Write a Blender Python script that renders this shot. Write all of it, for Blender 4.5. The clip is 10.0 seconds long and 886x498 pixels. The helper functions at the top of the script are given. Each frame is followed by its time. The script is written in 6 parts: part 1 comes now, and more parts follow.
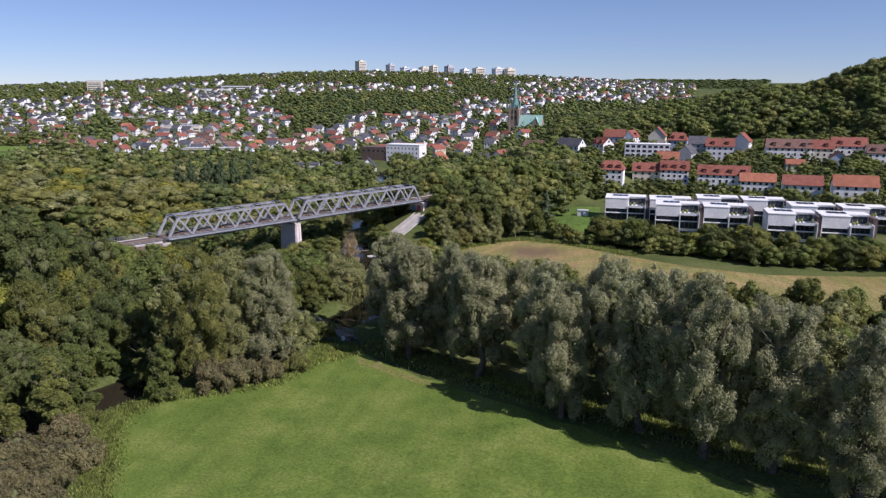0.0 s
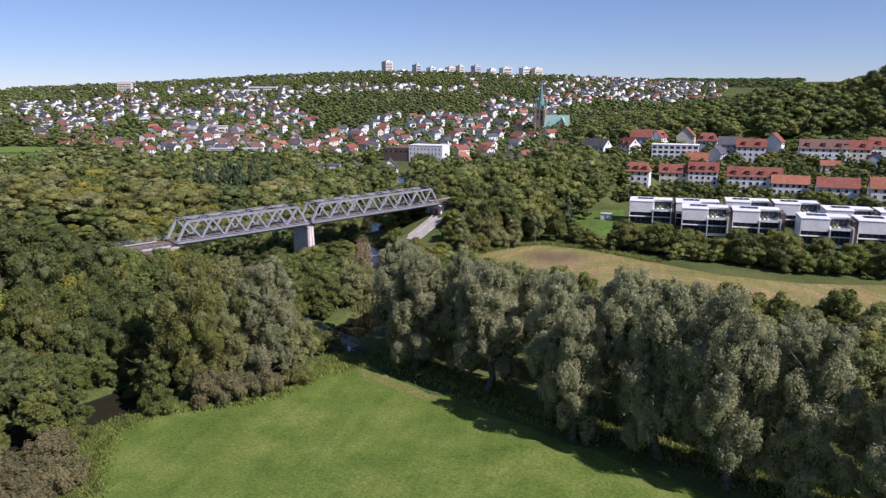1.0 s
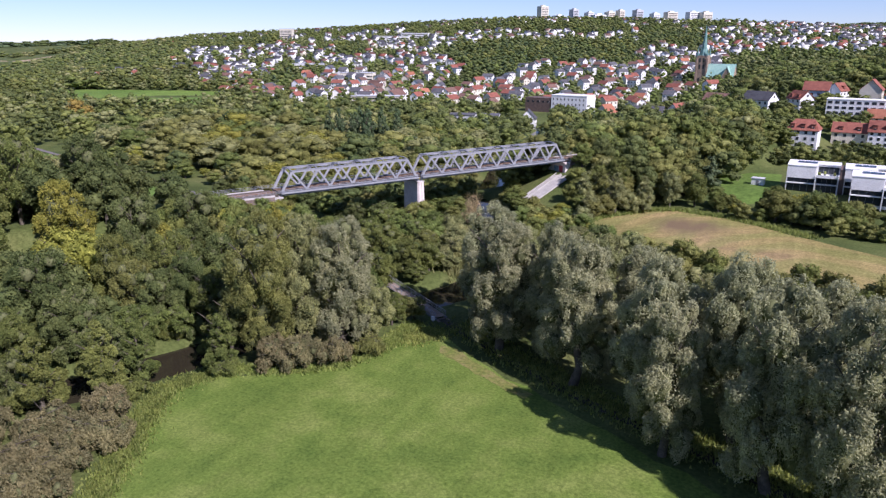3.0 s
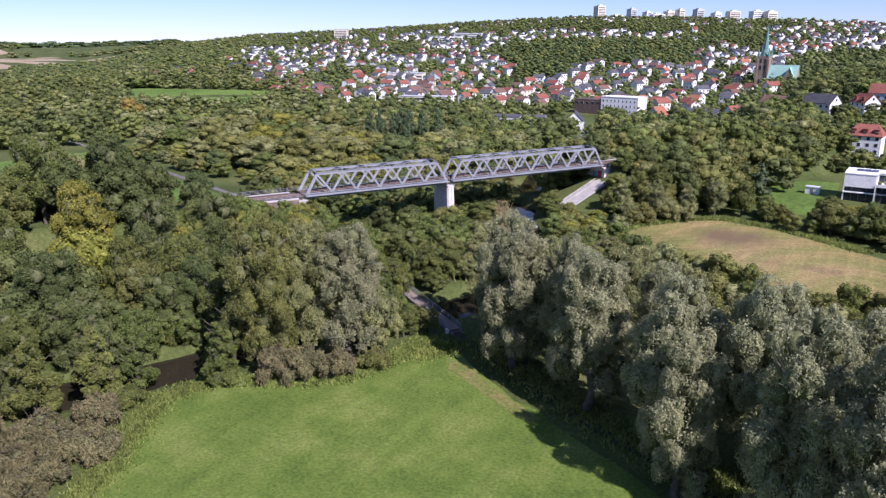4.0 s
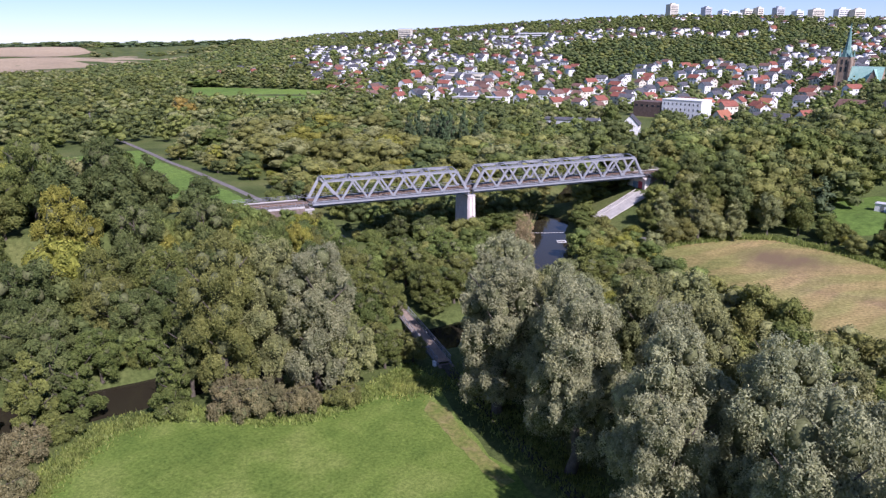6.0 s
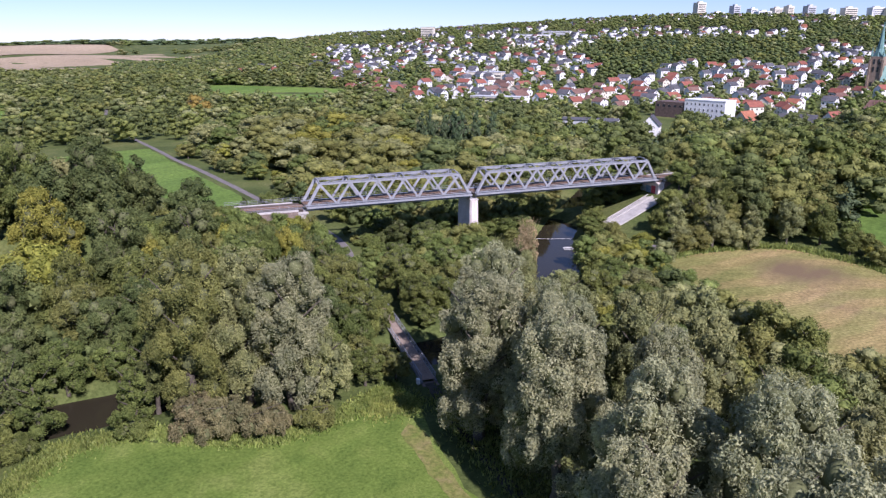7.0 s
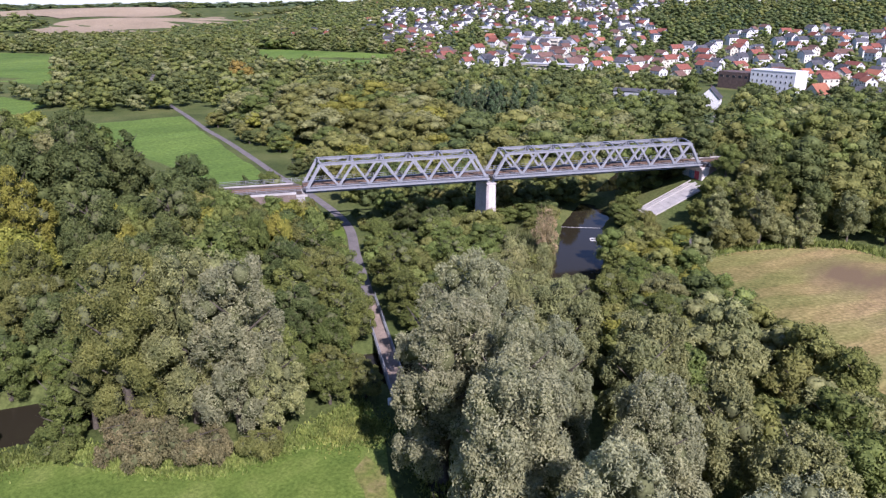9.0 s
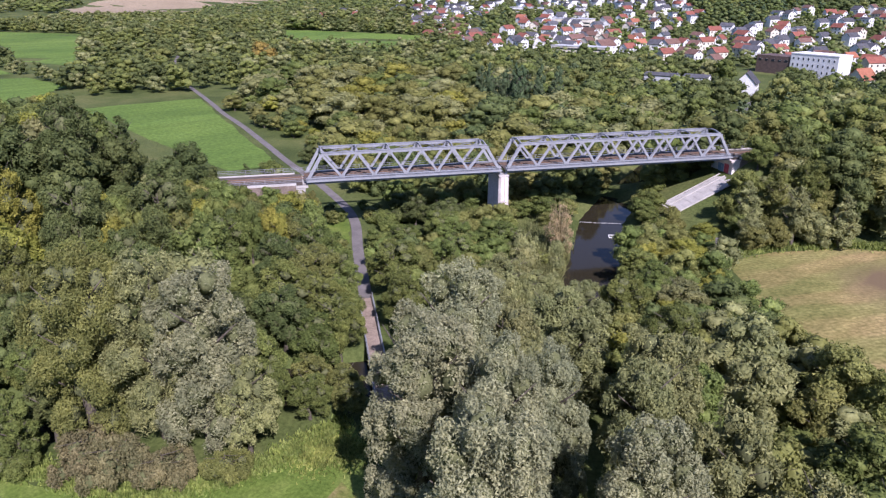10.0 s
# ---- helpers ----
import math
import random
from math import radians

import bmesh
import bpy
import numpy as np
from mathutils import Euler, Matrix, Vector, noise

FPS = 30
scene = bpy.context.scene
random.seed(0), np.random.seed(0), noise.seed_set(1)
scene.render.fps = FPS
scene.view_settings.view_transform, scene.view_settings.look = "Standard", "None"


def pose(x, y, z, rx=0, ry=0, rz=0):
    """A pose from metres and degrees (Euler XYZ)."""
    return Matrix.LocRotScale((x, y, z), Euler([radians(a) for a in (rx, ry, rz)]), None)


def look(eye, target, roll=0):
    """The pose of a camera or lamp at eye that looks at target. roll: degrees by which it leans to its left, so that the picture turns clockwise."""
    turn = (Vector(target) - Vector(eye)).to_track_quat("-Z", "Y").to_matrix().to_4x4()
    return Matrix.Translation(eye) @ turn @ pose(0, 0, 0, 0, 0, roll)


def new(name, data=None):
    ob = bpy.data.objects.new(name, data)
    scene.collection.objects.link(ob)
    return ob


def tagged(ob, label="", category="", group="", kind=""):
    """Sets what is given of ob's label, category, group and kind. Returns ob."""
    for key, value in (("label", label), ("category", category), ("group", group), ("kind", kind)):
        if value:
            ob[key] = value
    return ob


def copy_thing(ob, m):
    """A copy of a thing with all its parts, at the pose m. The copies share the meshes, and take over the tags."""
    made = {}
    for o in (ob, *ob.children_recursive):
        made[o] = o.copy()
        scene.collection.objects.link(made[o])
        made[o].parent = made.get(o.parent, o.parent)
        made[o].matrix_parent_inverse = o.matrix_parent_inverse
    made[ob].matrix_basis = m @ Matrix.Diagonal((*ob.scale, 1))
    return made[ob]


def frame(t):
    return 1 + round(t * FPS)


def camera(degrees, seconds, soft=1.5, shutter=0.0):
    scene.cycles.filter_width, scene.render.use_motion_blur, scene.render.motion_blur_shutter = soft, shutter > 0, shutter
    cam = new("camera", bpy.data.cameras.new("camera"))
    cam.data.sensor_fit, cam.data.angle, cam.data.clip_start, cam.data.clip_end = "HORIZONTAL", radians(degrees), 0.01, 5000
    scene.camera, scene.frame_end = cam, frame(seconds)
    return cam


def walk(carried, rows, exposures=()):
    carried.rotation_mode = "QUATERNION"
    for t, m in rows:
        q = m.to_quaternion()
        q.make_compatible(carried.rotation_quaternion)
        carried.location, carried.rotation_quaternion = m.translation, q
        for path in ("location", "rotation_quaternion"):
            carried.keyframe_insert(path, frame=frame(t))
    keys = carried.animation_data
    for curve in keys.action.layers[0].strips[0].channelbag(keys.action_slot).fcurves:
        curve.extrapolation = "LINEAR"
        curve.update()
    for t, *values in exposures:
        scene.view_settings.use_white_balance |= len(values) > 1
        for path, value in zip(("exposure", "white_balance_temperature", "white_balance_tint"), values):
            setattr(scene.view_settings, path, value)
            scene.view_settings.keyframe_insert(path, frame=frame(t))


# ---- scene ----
cam = camera(63.9, 10.0, 1.3)
# seconds, stops, white balance
LIGHTING = [(0, 0.12, 6090, 25), (2.5, 0.43, 5930, 29), (5, 0.52, 5790, 31), (10, 0.57, 5790, 31)]
PATH = [
    (0, (42.391, 16.159, 57.868), (41.986, 18.07, 57.438), 0.1),
    (0.5, (43.391, 20.27, 58.16), (42.958, 22.175, 57.731), 0.0),
    (1, (44.556, 24.505, 57.92), (44.076, 26.398, 57.49), -0.1),
    (1.5, (45.983, 29.169, 57.63), (45.404, 31.026, 57.167), -0.1),
    (2, (47.511, 34.025, 57.381), (46.831, 35.835, 56.87), -0.2),
    (2.5, (48.927, 39.046, 57.351), (48.15, 40.803, 56.795), -0.1),
    (3, (50.573, 44.032, 57.289), (49.714, 45.748, 56.724), -0.1),
    (4.5, (55.362, 58.985, 57.182), (54.334, 60.604, 56.617), -0.1),
    (5, (56.395, 64.241, 57.214), (55.34, 65.843, 56.647), -0.1),
    (5.5, (57.128, 69.597, 57.171), (56.025, 71.166, 56.604), -0.1),
    (7, (57.575, 85.64, 56.629), (56.379, 87.14, 56.061), 0.0),
    (7.5, (57.478, 90.853, 56.827), (56.258, 92.326, 56.244), 0.1),
    (8, (57.286, 96.051, 57.184), (56.037, 97.491, 56.576), 0.0),
    (8.5, (56.696, 101.34, 57.366), (55.421, 102.745, 56.732), 0.1),
    (9, (55.796, 106.834, 57.335), (54.495, 108.203, 56.677), 0.1),
    (9.5, (54.484, 112.433, 57.374), (53.157, 113.766, 56.692), 0.1),
    (10, (52.703, 117.859, 57.199), (51.353, 119.155, 56.494), 0.1),
]
walk(cam, [(t, look(eye, target, roll)) for t, eye, target, roll in PATH], LIGHTING)

# ---- light ----
SUN_FROM = Vector((0.90, -0.37, 0.87)).normalized()
world = bpy.data.worlds.new("sky")
scene.world = world
world.use_nodes = True
wn = world.node_tree.nodes
sky = wn.new("ShaderNodeTexSky")
sky.sky_type, sky.sun_disc = "NISHITA", False
sky.sun_elevation = math.asin(SUN_FROM.z)
sky.sun_rotation = math.atan2(SUN_FROM.x, SUN_FROM.y)
sky.altitude, sky.air_density, sky.dust_density, sky.ozone_density = 6000, 1.6, 0.0, 2.5
tint = wn.new("ShaderNodeMix")
tint.data_type, tint.blend_type = "RGBA", "MULTIPLY"
tint.inputs["Factor"].default_value, tint.inputs[7].default_value = 1.0, (0.90, 0.95, 1.05, 1)
haze = wn.new("ShaderNodeMix")
haze.data_type, haze.blend_type = "RGBA", "MIX"
haze.inputs["Factor"].default_value, haze.inputs[7].default_value = 0.25, (2.6, 3.5, 4.5, 1)
world.node_tree.links.new(sky.outputs["Color"], haze.inputs[6])
world.node_tree.links.new(haze.outputs[2], tint.inputs[6])
world.node_tree.links.new(tint.outputs[2], wn["Background"].inputs["Color"])
wn["Background"].inputs["Strength"].default_value = 0.086
sun = new("sun", bpy.data.lights.new("sun", "SUN"))
sun.data.energy, sun.data.angle, sun.data.color = 5.0, radians(0.5), (1.0, 0.95, 0.87)
sun.matrix_world = look(SUN_FROM * 300, (0, 0, 0))
scene.view_settings.exposure = 0.0


# ---- materials ----
def mat(name, rough=0.8, metal=0.0, spec=0.3):
    m = bpy.data.materials.new(name)
    m.use_nodes = True
    b = m.node_tree.nodes["Principled BSDF"]
    b.inputs["Roughness"].default_value = rough
    b.inputs["Metallic"].default_value = metal
    b.inputs["Specular IOR Level"].default_value = spec
    return m, m.node_tree.nodes, m.node_tree.links, b


def ramp(nodes, stops):
    r = nodes.new("ShaderNodeValToRGB")
    while len(r.color_ramp.elements) < len(stops):
        r.color_ramp.elements.new(0.5)
    for e, (p, c) in zip(r.color_ramp.elements, stops):
        e.position, e.color = p, (*c, 1)
    return r


def noise_tex(nodes, links, scale, detail=4, rough=0.55, coord=None, stretch=None):
    n = nodes.new("ShaderNodeTexNoise")
    n.inputs["Scale"].default_value, n.inputs["Detail"].default_value, n.inputs["Roughness"].default_value = scale, detail, rough
    if coord is not None:
        out = coord
        if stretch:
            mp = nodes.new("ShaderNodeMapping")
            mp.inputs["Scale"].default_value, mp.inputs["Rotation"].default_value = stretch[0], (0, 0, stretch[1])
            links.new(coord, mp.inputs["Vector"])
            out = mp.outputs["Vector"]
        links.new(out, n.inputs["Vector"])
    return n


def place_coord(nodes):
    return nodes.new("ShaderNodeNewGeometry").outputs["Position"]


def mix(nodes, links, kind, fac, a, b):
    x = nodes.new("ShaderNodeMix")
    x.data_type, x.blend_type = "RGBA", kind
    for socket, v in ((x.inputs["Factor"], fac), (x.inputs[6], a), (x.inputs[7], b)):
        if isinstance(v, (int, float)):
            socket.default_value = v
        elif isinstance(v, tuple):
            socket.default_value = (*v, 1)
        else:
            links.new(v, socket)
    return x.outputs[2]


def bump(nodes, links, b, height, strength, distance):
    n = nodes.new("ShaderNodeBump")
    n.inputs["Strength"].default_value, n.inputs["Distance"].default_value = strength, distance
    links.new(height, n.inputs["Height"])
    links.new(n.outputs["Normal"], b.inputs["Normal"])


def surface(name, low, high, scale=1.0, fine=12.0, rough=0.8, spec=0.3, relief=0.02, vary=0.0, metal=0.0, coord="place", stretch=None):
    """A rough surface whose colour wanders between two tones at two scales."""
    m, nodes, links, b = mat(name, rough, metal, spec)
    c = place_coord(nodes) if coord == "place" else nodes.new("ShaderNodeTexCoord").outputs["Object"]
    n1 = noise_tex(nodes, links, scale, 5, 0.6, c, stretch)
    n2 = noise_tex(nodes, links, fine, 3, 0.6, c, stretch)
    r = ramp(nodes, [(0.3, low), (0.7, high)])
    links.new(n1.outputs["Fac"], r.inputs["Fac"])
    g = ramp(nodes, [(0.3, (0.72, 0.72, 0.72)), (0.7, (1.2, 1.2, 1.2))])
    links.new(n2.outputs["Fac"], g.inputs["Fac"])
    col = mix(nodes, links, "MULTIPLY", 1.0, r.outputs["Color"], g.outputs["Color"])
    if vary:
        oi = nodes.new("ShaderNodeObjectInfo")
        h = nodes.new("ShaderNodeHueSaturation")
        v = nodes.new("ShaderNodeMapRange")
        v.inputs["To Min"].default_value, v.inputs["To Max"].default_value = 1 - vary, 1 + vary
        links.new(oi.outputs["Random"], v.inputs["Value"])
        links.new(v.outputs["Result"], h.inputs["Value"])
        links.new(col, h.inputs["Color"])
        col = h.outputs["Color"]
    links.new(col, b.inputs["Base Color"])
    if relief:
        bump(nodes, links, b, n2.outputs["Fac"], 0.6, relief)
    return m


def foliage(name, dark, light, sheen=0.35, through_light=0.25, hue=0.03, value=0.3):
    """Leaves: each clump differs a little, each tree differs more, and some light comes through."""
    m, nodes, links, b = mat(name, 0.6, 0.0, sheen)
    geo, oi = nodes.new("ShaderNodeNewGeometry"), nodes.new("ShaderNodeObjectInfo")
    r = ramp(nodes, [(0.0, dark), (1.0, light)])
    links.new(geo.outputs["Random Per Island"], r.inputs["Fac"])
    big = noise_tex(nodes, links, 0.35, 2, 0.5, geo.outputs["Position"])
    g = ramp(nodes, [(0.3, (0.7, 0.72, 0.7)), (0.7, (1.25, 1.2, 1.15))])
    links.new(big.outputs["Fac"], g.inputs["Fac"])
    col = mix(nodes, links, "MULTIPLY", 1.0, r.outputs["Color"], g.outputs["Color"])
    sprays = noise_tex(nodes, links, 1.5, 3, 0.65, geo.outputs["Position"])
    g2 = ramp(nodes, [(0.34, (0.74, 0.76, 0.72)), (0.66, (1.30, 1.28, 1.22))])
    links.new(sprays.outputs["Fac"], g2.inputs["Fac"])
    col = mix(nodes, links, "MULTIPLY", 1.0, col, g2.outputs["Color"])
    bump(nodes, links, b, sprays.outputs["Fac"], 0.7, 0.35)
    h = nodes.new("ShaderNodeHueSaturation")
    a, v = nodes.new("ShaderNodeMapRange"), nodes.new("ShaderNodeMapRange")
    a.inputs["To Min"].default_value, a.inputs["To Max"].default_value = 0.5 - hue, 0.5 + hue
    v.inputs["To Min"].default_value, v.inputs["To Max"].default_value = 1 - value, 1 + value
    links.new(oi.outputs["Random"], a.inputs["Value"])
    mul = nodes.new("ShaderNodeMath")
    mul.operation = "FRACT"
    m2 = nodes.new("ShaderNodeMath")
    m2.operation, m2.inputs[1].default_value = "MULTIPLY", 7.31
    tone = nodes.new("ShaderNodeAttribute")
    tone.attribute_name = "tone"
    both = nodes.new("ShaderNodeMath")
    both.operation = "ADD"
    links.new(oi.outputs["Random"], both.inputs[0])
    links.new(tone.outputs["Fac"], both.inputs[1])
    links.new(both.outputs[0], m2.inputs[0])
    links.new(m2.outputs[0], mul.inputs[0])
    links.new(mul.outputs[0], v.inputs["Value"])
    links.new(a.outputs["Result"], h.inputs["Hue"])
    links.new(v.outputs["Result"], h.inputs["Value"])
    links.new(col, h.inputs["Color"])
    links.new(h.outputs["Color"], b.inputs["Base Color"])
    t = nodes.new("ShaderNodeBsdfTranslucent")
    links.new(h.outputs["Color"], t.inputs["Color"])
    s = nodes.new("ShaderNodeMixShader")
    s.inputs["Fac"].default_value = through_light
    links.new(b.outputs["BSDF"], s.inputs[1])
    links.new(t.outputs["BSDF"], s.inputs[2])
    links.new(s.outputs["Shader"], nodes["Material Output"].inputs["Surface"])
    return m


LEAF = {
    "silver": foliage("silver_leaves", (0.268, 0.282, 0.160), (0.385, 0.396, 0.242), 0.25, 0.34, 0.010, 0.10),
    "sage": foliage("sage_leaves", (0.214, 0.232, 0.096), (0.322, 0.334, 0.152), 0.2, 0.34, 0.012, 0.14),
    "green": foliage("green_leaves", (0.13, 0.166, 0.047), (0.218, 0.252, 0.079), 0.12, 0.34, 0.016, 0.20),
    "dark": foliage("dark_green_leaves", (0.095, 0.126, 0.046), (0.164, 0.196, 0.072), 0.12, 0.32, 0.012, 0.16),
    "yellow": foliage("yellow_green_leaves", (0.215, 0.228, 0.045), (0.34, 0.336, 0.077), 0.12, 0.36, 0.012, 0.14),
    "olive": foliage("olive_leaves", (0.176, 0.19, 0.059), (0.282, 0.286, 0.1), 0.12, 0.36, 0.012, 0.16),
    "brown": foliage("brown_leaves", (0.14, 0.13, 0.064), (0.232, 0.214, 0.112), 0.15, 0.2, 0.012, 0.12),
    "orange": foliage("orange_leaves", (0.240, 0.185, 0.045), (0.380, 0.290, 0.085), 0.15, 0.25, 0.01, 0.1),
    "needle": foliage("needles", (0.055, 0.086, 0.042), (0.105, 0.146, 0.072), 0.15, 0.1, 0.015, 0.2),
    "dry": foliage("dry_twigs", (0.260, 0.200, 0.110), (0.460, 0.370, 0.220), 0.2, 0.1, 0.01, 0.1),
}
# dull dark green for solid crown cores: the shade between leaves, as colour
CROWN_DARK = surface("inner_twigs", (0.085, 0.095, 0.042), (0.15, 0.158, 0.074), 1.2, 5.0, 0.95, 0.1, 0.05)
BARK = surface("bark", (0.06, 0.05, 0.04), (0.15, 0.13, 0.10), 1.2, 9.0, 0.9, 0.2, 0.03)
STEEL = surface("grey_painted_steel", (0.24, 0.25, 0.27), (0.33, 0.34, 0.36), 0.5, 6.0, 0.5, 0.4, 0.004)
# darker copy of the grey steel; shade is in its colour on braces and girders
STEEL_DARK = surface("shaded_grey_steel", (0.16, 0.17, 0.18), (0.25, 0.26, 0.27), 0.5, 6.0, 0.6, 0.4, 0.004)
CONCRETE = surface("pale_concrete", (0.40, 0.375, 0.35), (0.55, 0.52, 0.49), 0.35, 5.0, 0.9, 0.2, 0.01)
STONE = surface("pale_pink_stone", (0.60, 0.52, 0.48), (0.76, 0.69, 0.65), 0.4, 6.0, 0.9, 0.2, 0.02)
MASONRY = surface("brown_masonry", (0.13, 0.10, 0.085), (0.24, 0.19, 0.16), 0.5, 4.0, 0.9, 0.2, 0.03)
BALLAST = surface("rusty_ballast", (0.085, 0.070, 0.060), (0.15, 0.124, 0.108), 0.8, 9.0, 0.95, 0.1, 0.04)
ASPHALT = surface("grey_asphalt", (0.14, 0.128, 0.125), (0.21, 0.19, 0.182), 0.3, 12.0, 0.9, 0.2, 0.005)
DECKING = surface("bridge_planks", (0.22, 0.17, 0.13), (0.33, 0.26, 0.21), 0.6, 5.0, 0.85, 0.2, 0.01)
RUST = surface("rusted_rail", (0.14, 0.08, 0.05), (0.24, 0.15, 0.10), 2.0, 20.0, 0.7, 0.4, 0.0)


# ---- mesh helpers ----
def mesh_of(name, verts, faces, material=None, smooth=False):
    me = bpy.data.meshes.new(name)
    me.from_pydata(verts, [], faces)
    if material:
        me.materials.append(material)
    if smooth:
        me.shade_smooth()
    return me


def tri_mesh(name, verts, tris, material=None, smooth=False, sides=3):
    """A mesh from arrays of corners and of faces with the same number of sides."""
    me = bpy.data.meshes.new(name)
    n = len(tris)
    me.vertices.add(len(verts))
    me.vertices.foreach_set("co", np.asarray(verts, np.float32).ravel())
    me.loops.add(n * sides)
    me.loops.foreach_set("vertex_index", np.asarray(tris, np.int32).ravel())
    me.polygons.add(n)
    me.polygons.foreach_set("loop_start", np.arange(0, n * sides, sides, dtype=np.int32))
    if material:
        me.materials.append(material)
    me.update(calc_edges=True)
    if smooth:
        me.shade_smooth()
    return me


def under(name, me, parent, label="", m=None):
    """A mesh as a part of a thing."""
    ob = new(name, me)
    ob.parent = parent
    if m is not None:
        ob.matrix_basis = m
    return tagged(ob, label)


def part(name, bm, material, parent, label="", bevel=0.0):
    if bevel:
        bmesh.ops.bevel(bm, geom=bm.edges[:], offset=bevel, segments=1, affect="EDGES")
    me = bpy.data.meshes.new(name)
    bm.to_mesh(me)
    bm.free()
    me.materials.append(material)
    return under(name, me, parent, label)


def thing(name, label, category, at=(0, 0, 0), turn=0.0, group="", kind=""):
    ob = new(name)
    ob.matrix_basis = pose(*at, 0, 0, turn)
    return tagged(ob, label, category, group, kind)


def box(bm, x0, x1, y0, y1, z0, z1):
    vs = [bm.verts.new(p) for p in ((x0, y0, z0), (x1, y0, z0), (x1, y1, z0), (x0, y1, z0), (x0, y0, z1), (x1, y0, z1), (x1, y1, z1), (x0, y1, z1))]
    for f in ((3, 2, 1, 0), (4, 5, 6, 7), (0, 1, 5, 4), (1, 2, 6, 5), (2, 3, 7, 6), (3, 0, 4, 7)):
        bm.faces.new([vs[i] for i in f])


def beam(bm, a, b, w, h, up=(0, 0, 1)):
    """A bar of section w x h from a to b."""
    a, b, up = Vector(a), Vector(b), Vector(up)
    d = (b - a).normalized()
    s = d.cross(up).normalized() * w / 2
    u = s.cross(d).normalized() * h / 2
    vs = [bm.verts.new(p + i * s + j * u) for p in (a, b) for i, j in ((-1, -1), (1, -1), (1, 1), (-1, 1))]
    for f in ((3, 2, 1, 0), (4, 5, 6, 7), (0, 1, 5, 4), (1, 2, 6, 5), (2, 3, 7, 6), (3, 0, 4, 7)):
        bm.faces.new([vs[i] for i in f])


def tube(bm, points, radii, sides=6):
    """A tapered round limb along points."""
    rings = []
    for i, (p, r) in enumerate(zip(points, radii)):
        p = Vector(p)
        d = (Vector(points[min(i + 1, len(points) - 1)]) - Vector(points[max(i - 1, 0)])).normalized()
        s = d.orthogonal().normalized()
        u = d.cross(s)
        rings.append([bm.verts.new(p + (s * math.cos(a) + u * math.sin(a)) * r) for a in (k * 2 * math.pi / sides for k in range(sides))])
    for r0, r1 in zip(rings, rings[1:]):
        for k in range(sides):
            bm.faces.new((r0[k], r0[(k + 1) % sides], r1[(k + 1) % sides], r1[k]))
    bm.faces.new(rings[-1])


# ---- the lie of the land ----
EYE0 = np.array((42.4, 16.2))
RAIL0, RAIL_TURN = np.array((-82.15, 204.8)), radians(59.4)
RAIL_D = np.array((math.cos(RAIL_TURN), math.sin(RAIL_TURN)))
RAIL_N = np.array((-RAIL_D[1], RAIL_D[0]))
RIVER = np.array([(-120, 640), (-108, 520), (-86, 430), (-72, 350), (-56, 296), (-46, 270), (-33, 249), (-24, 232.5), (-17, 219), (-15.5, 206), (-18, 194), (-23, 182), (-32, 168), (-44, 149), (-49.5, 133), (-58, 115), (-78, 94), (-110, 60), (-150, 10), (-190, -120)], float)
RIVER_W = 4.9
TRAIL = np.array([(140, 96), (105, 112), (75, 127), (45, 140), (23, 149.5), (9.6, 157), (-3, 164), (-13, 170.5), (-46, 192.5), (-60, 202), (-72, 210), (-85, 220), (-98, 226.5), (-118, 233), (-146, 240.5), (-212, 261), (-250, 271), (-308, 289), (-338, 297), (-390, 315), (-436, 328), (-520, 372), (-620, 430)], float)
HILL = np.array([(70, 0), (60, 0), (56, 6), (54, 16), (50.5, 34), (48, 43), (44, 58), (37, 67), (29, 82), (20, 93), (12, 90), (6.7, 82), (2, 70), (-2, 64), (-6, 58), (-14, 55), (-40, 50)])
WOOD_HILL = np.array([(8, 0), (4.5, 1), (2, 3), (-2, 8), (-3.9, 13), (-6.2, 21), (-8.2, 25), (-9.3, 29), (-11.5, 35), (-14.3, 35), (-16, 43), (-17, 48), (-19, 58), (-25, 72), (-40, 82)])


def smooth(v, a, b):
    t = np.clip((v - a) / (b - a), 0, 1)
    return t * t * (3 - 2 * t)


def from_line(x, y, line):
    """The distance of places from a line of points."""
    best = np.full(np.shape(x), 1e9)
    for (ax, ay), (bx, by) in zip(line[:-1], line[1:]):
        dx, dy = bx - ax, by - ay
        t = np.clip(((x - ax) * dx + (y - ay) * dy) / (dx * dx + dy * dy), 0, 1)
        best = np.minimum(best, np.hypot(x - ax - t * dx, y - ay - t * dy))
    return best


def rolls(x, y, size, seed):
    """Soft random swells."""
    return (np.sin(x / size + seed) * np.cos(y / size * 1.13 - seed * 2.1) + 0.5 * np.sin(x / size * 2.3 - y / size * 1.7 + seed * 3.3)) / 1.5


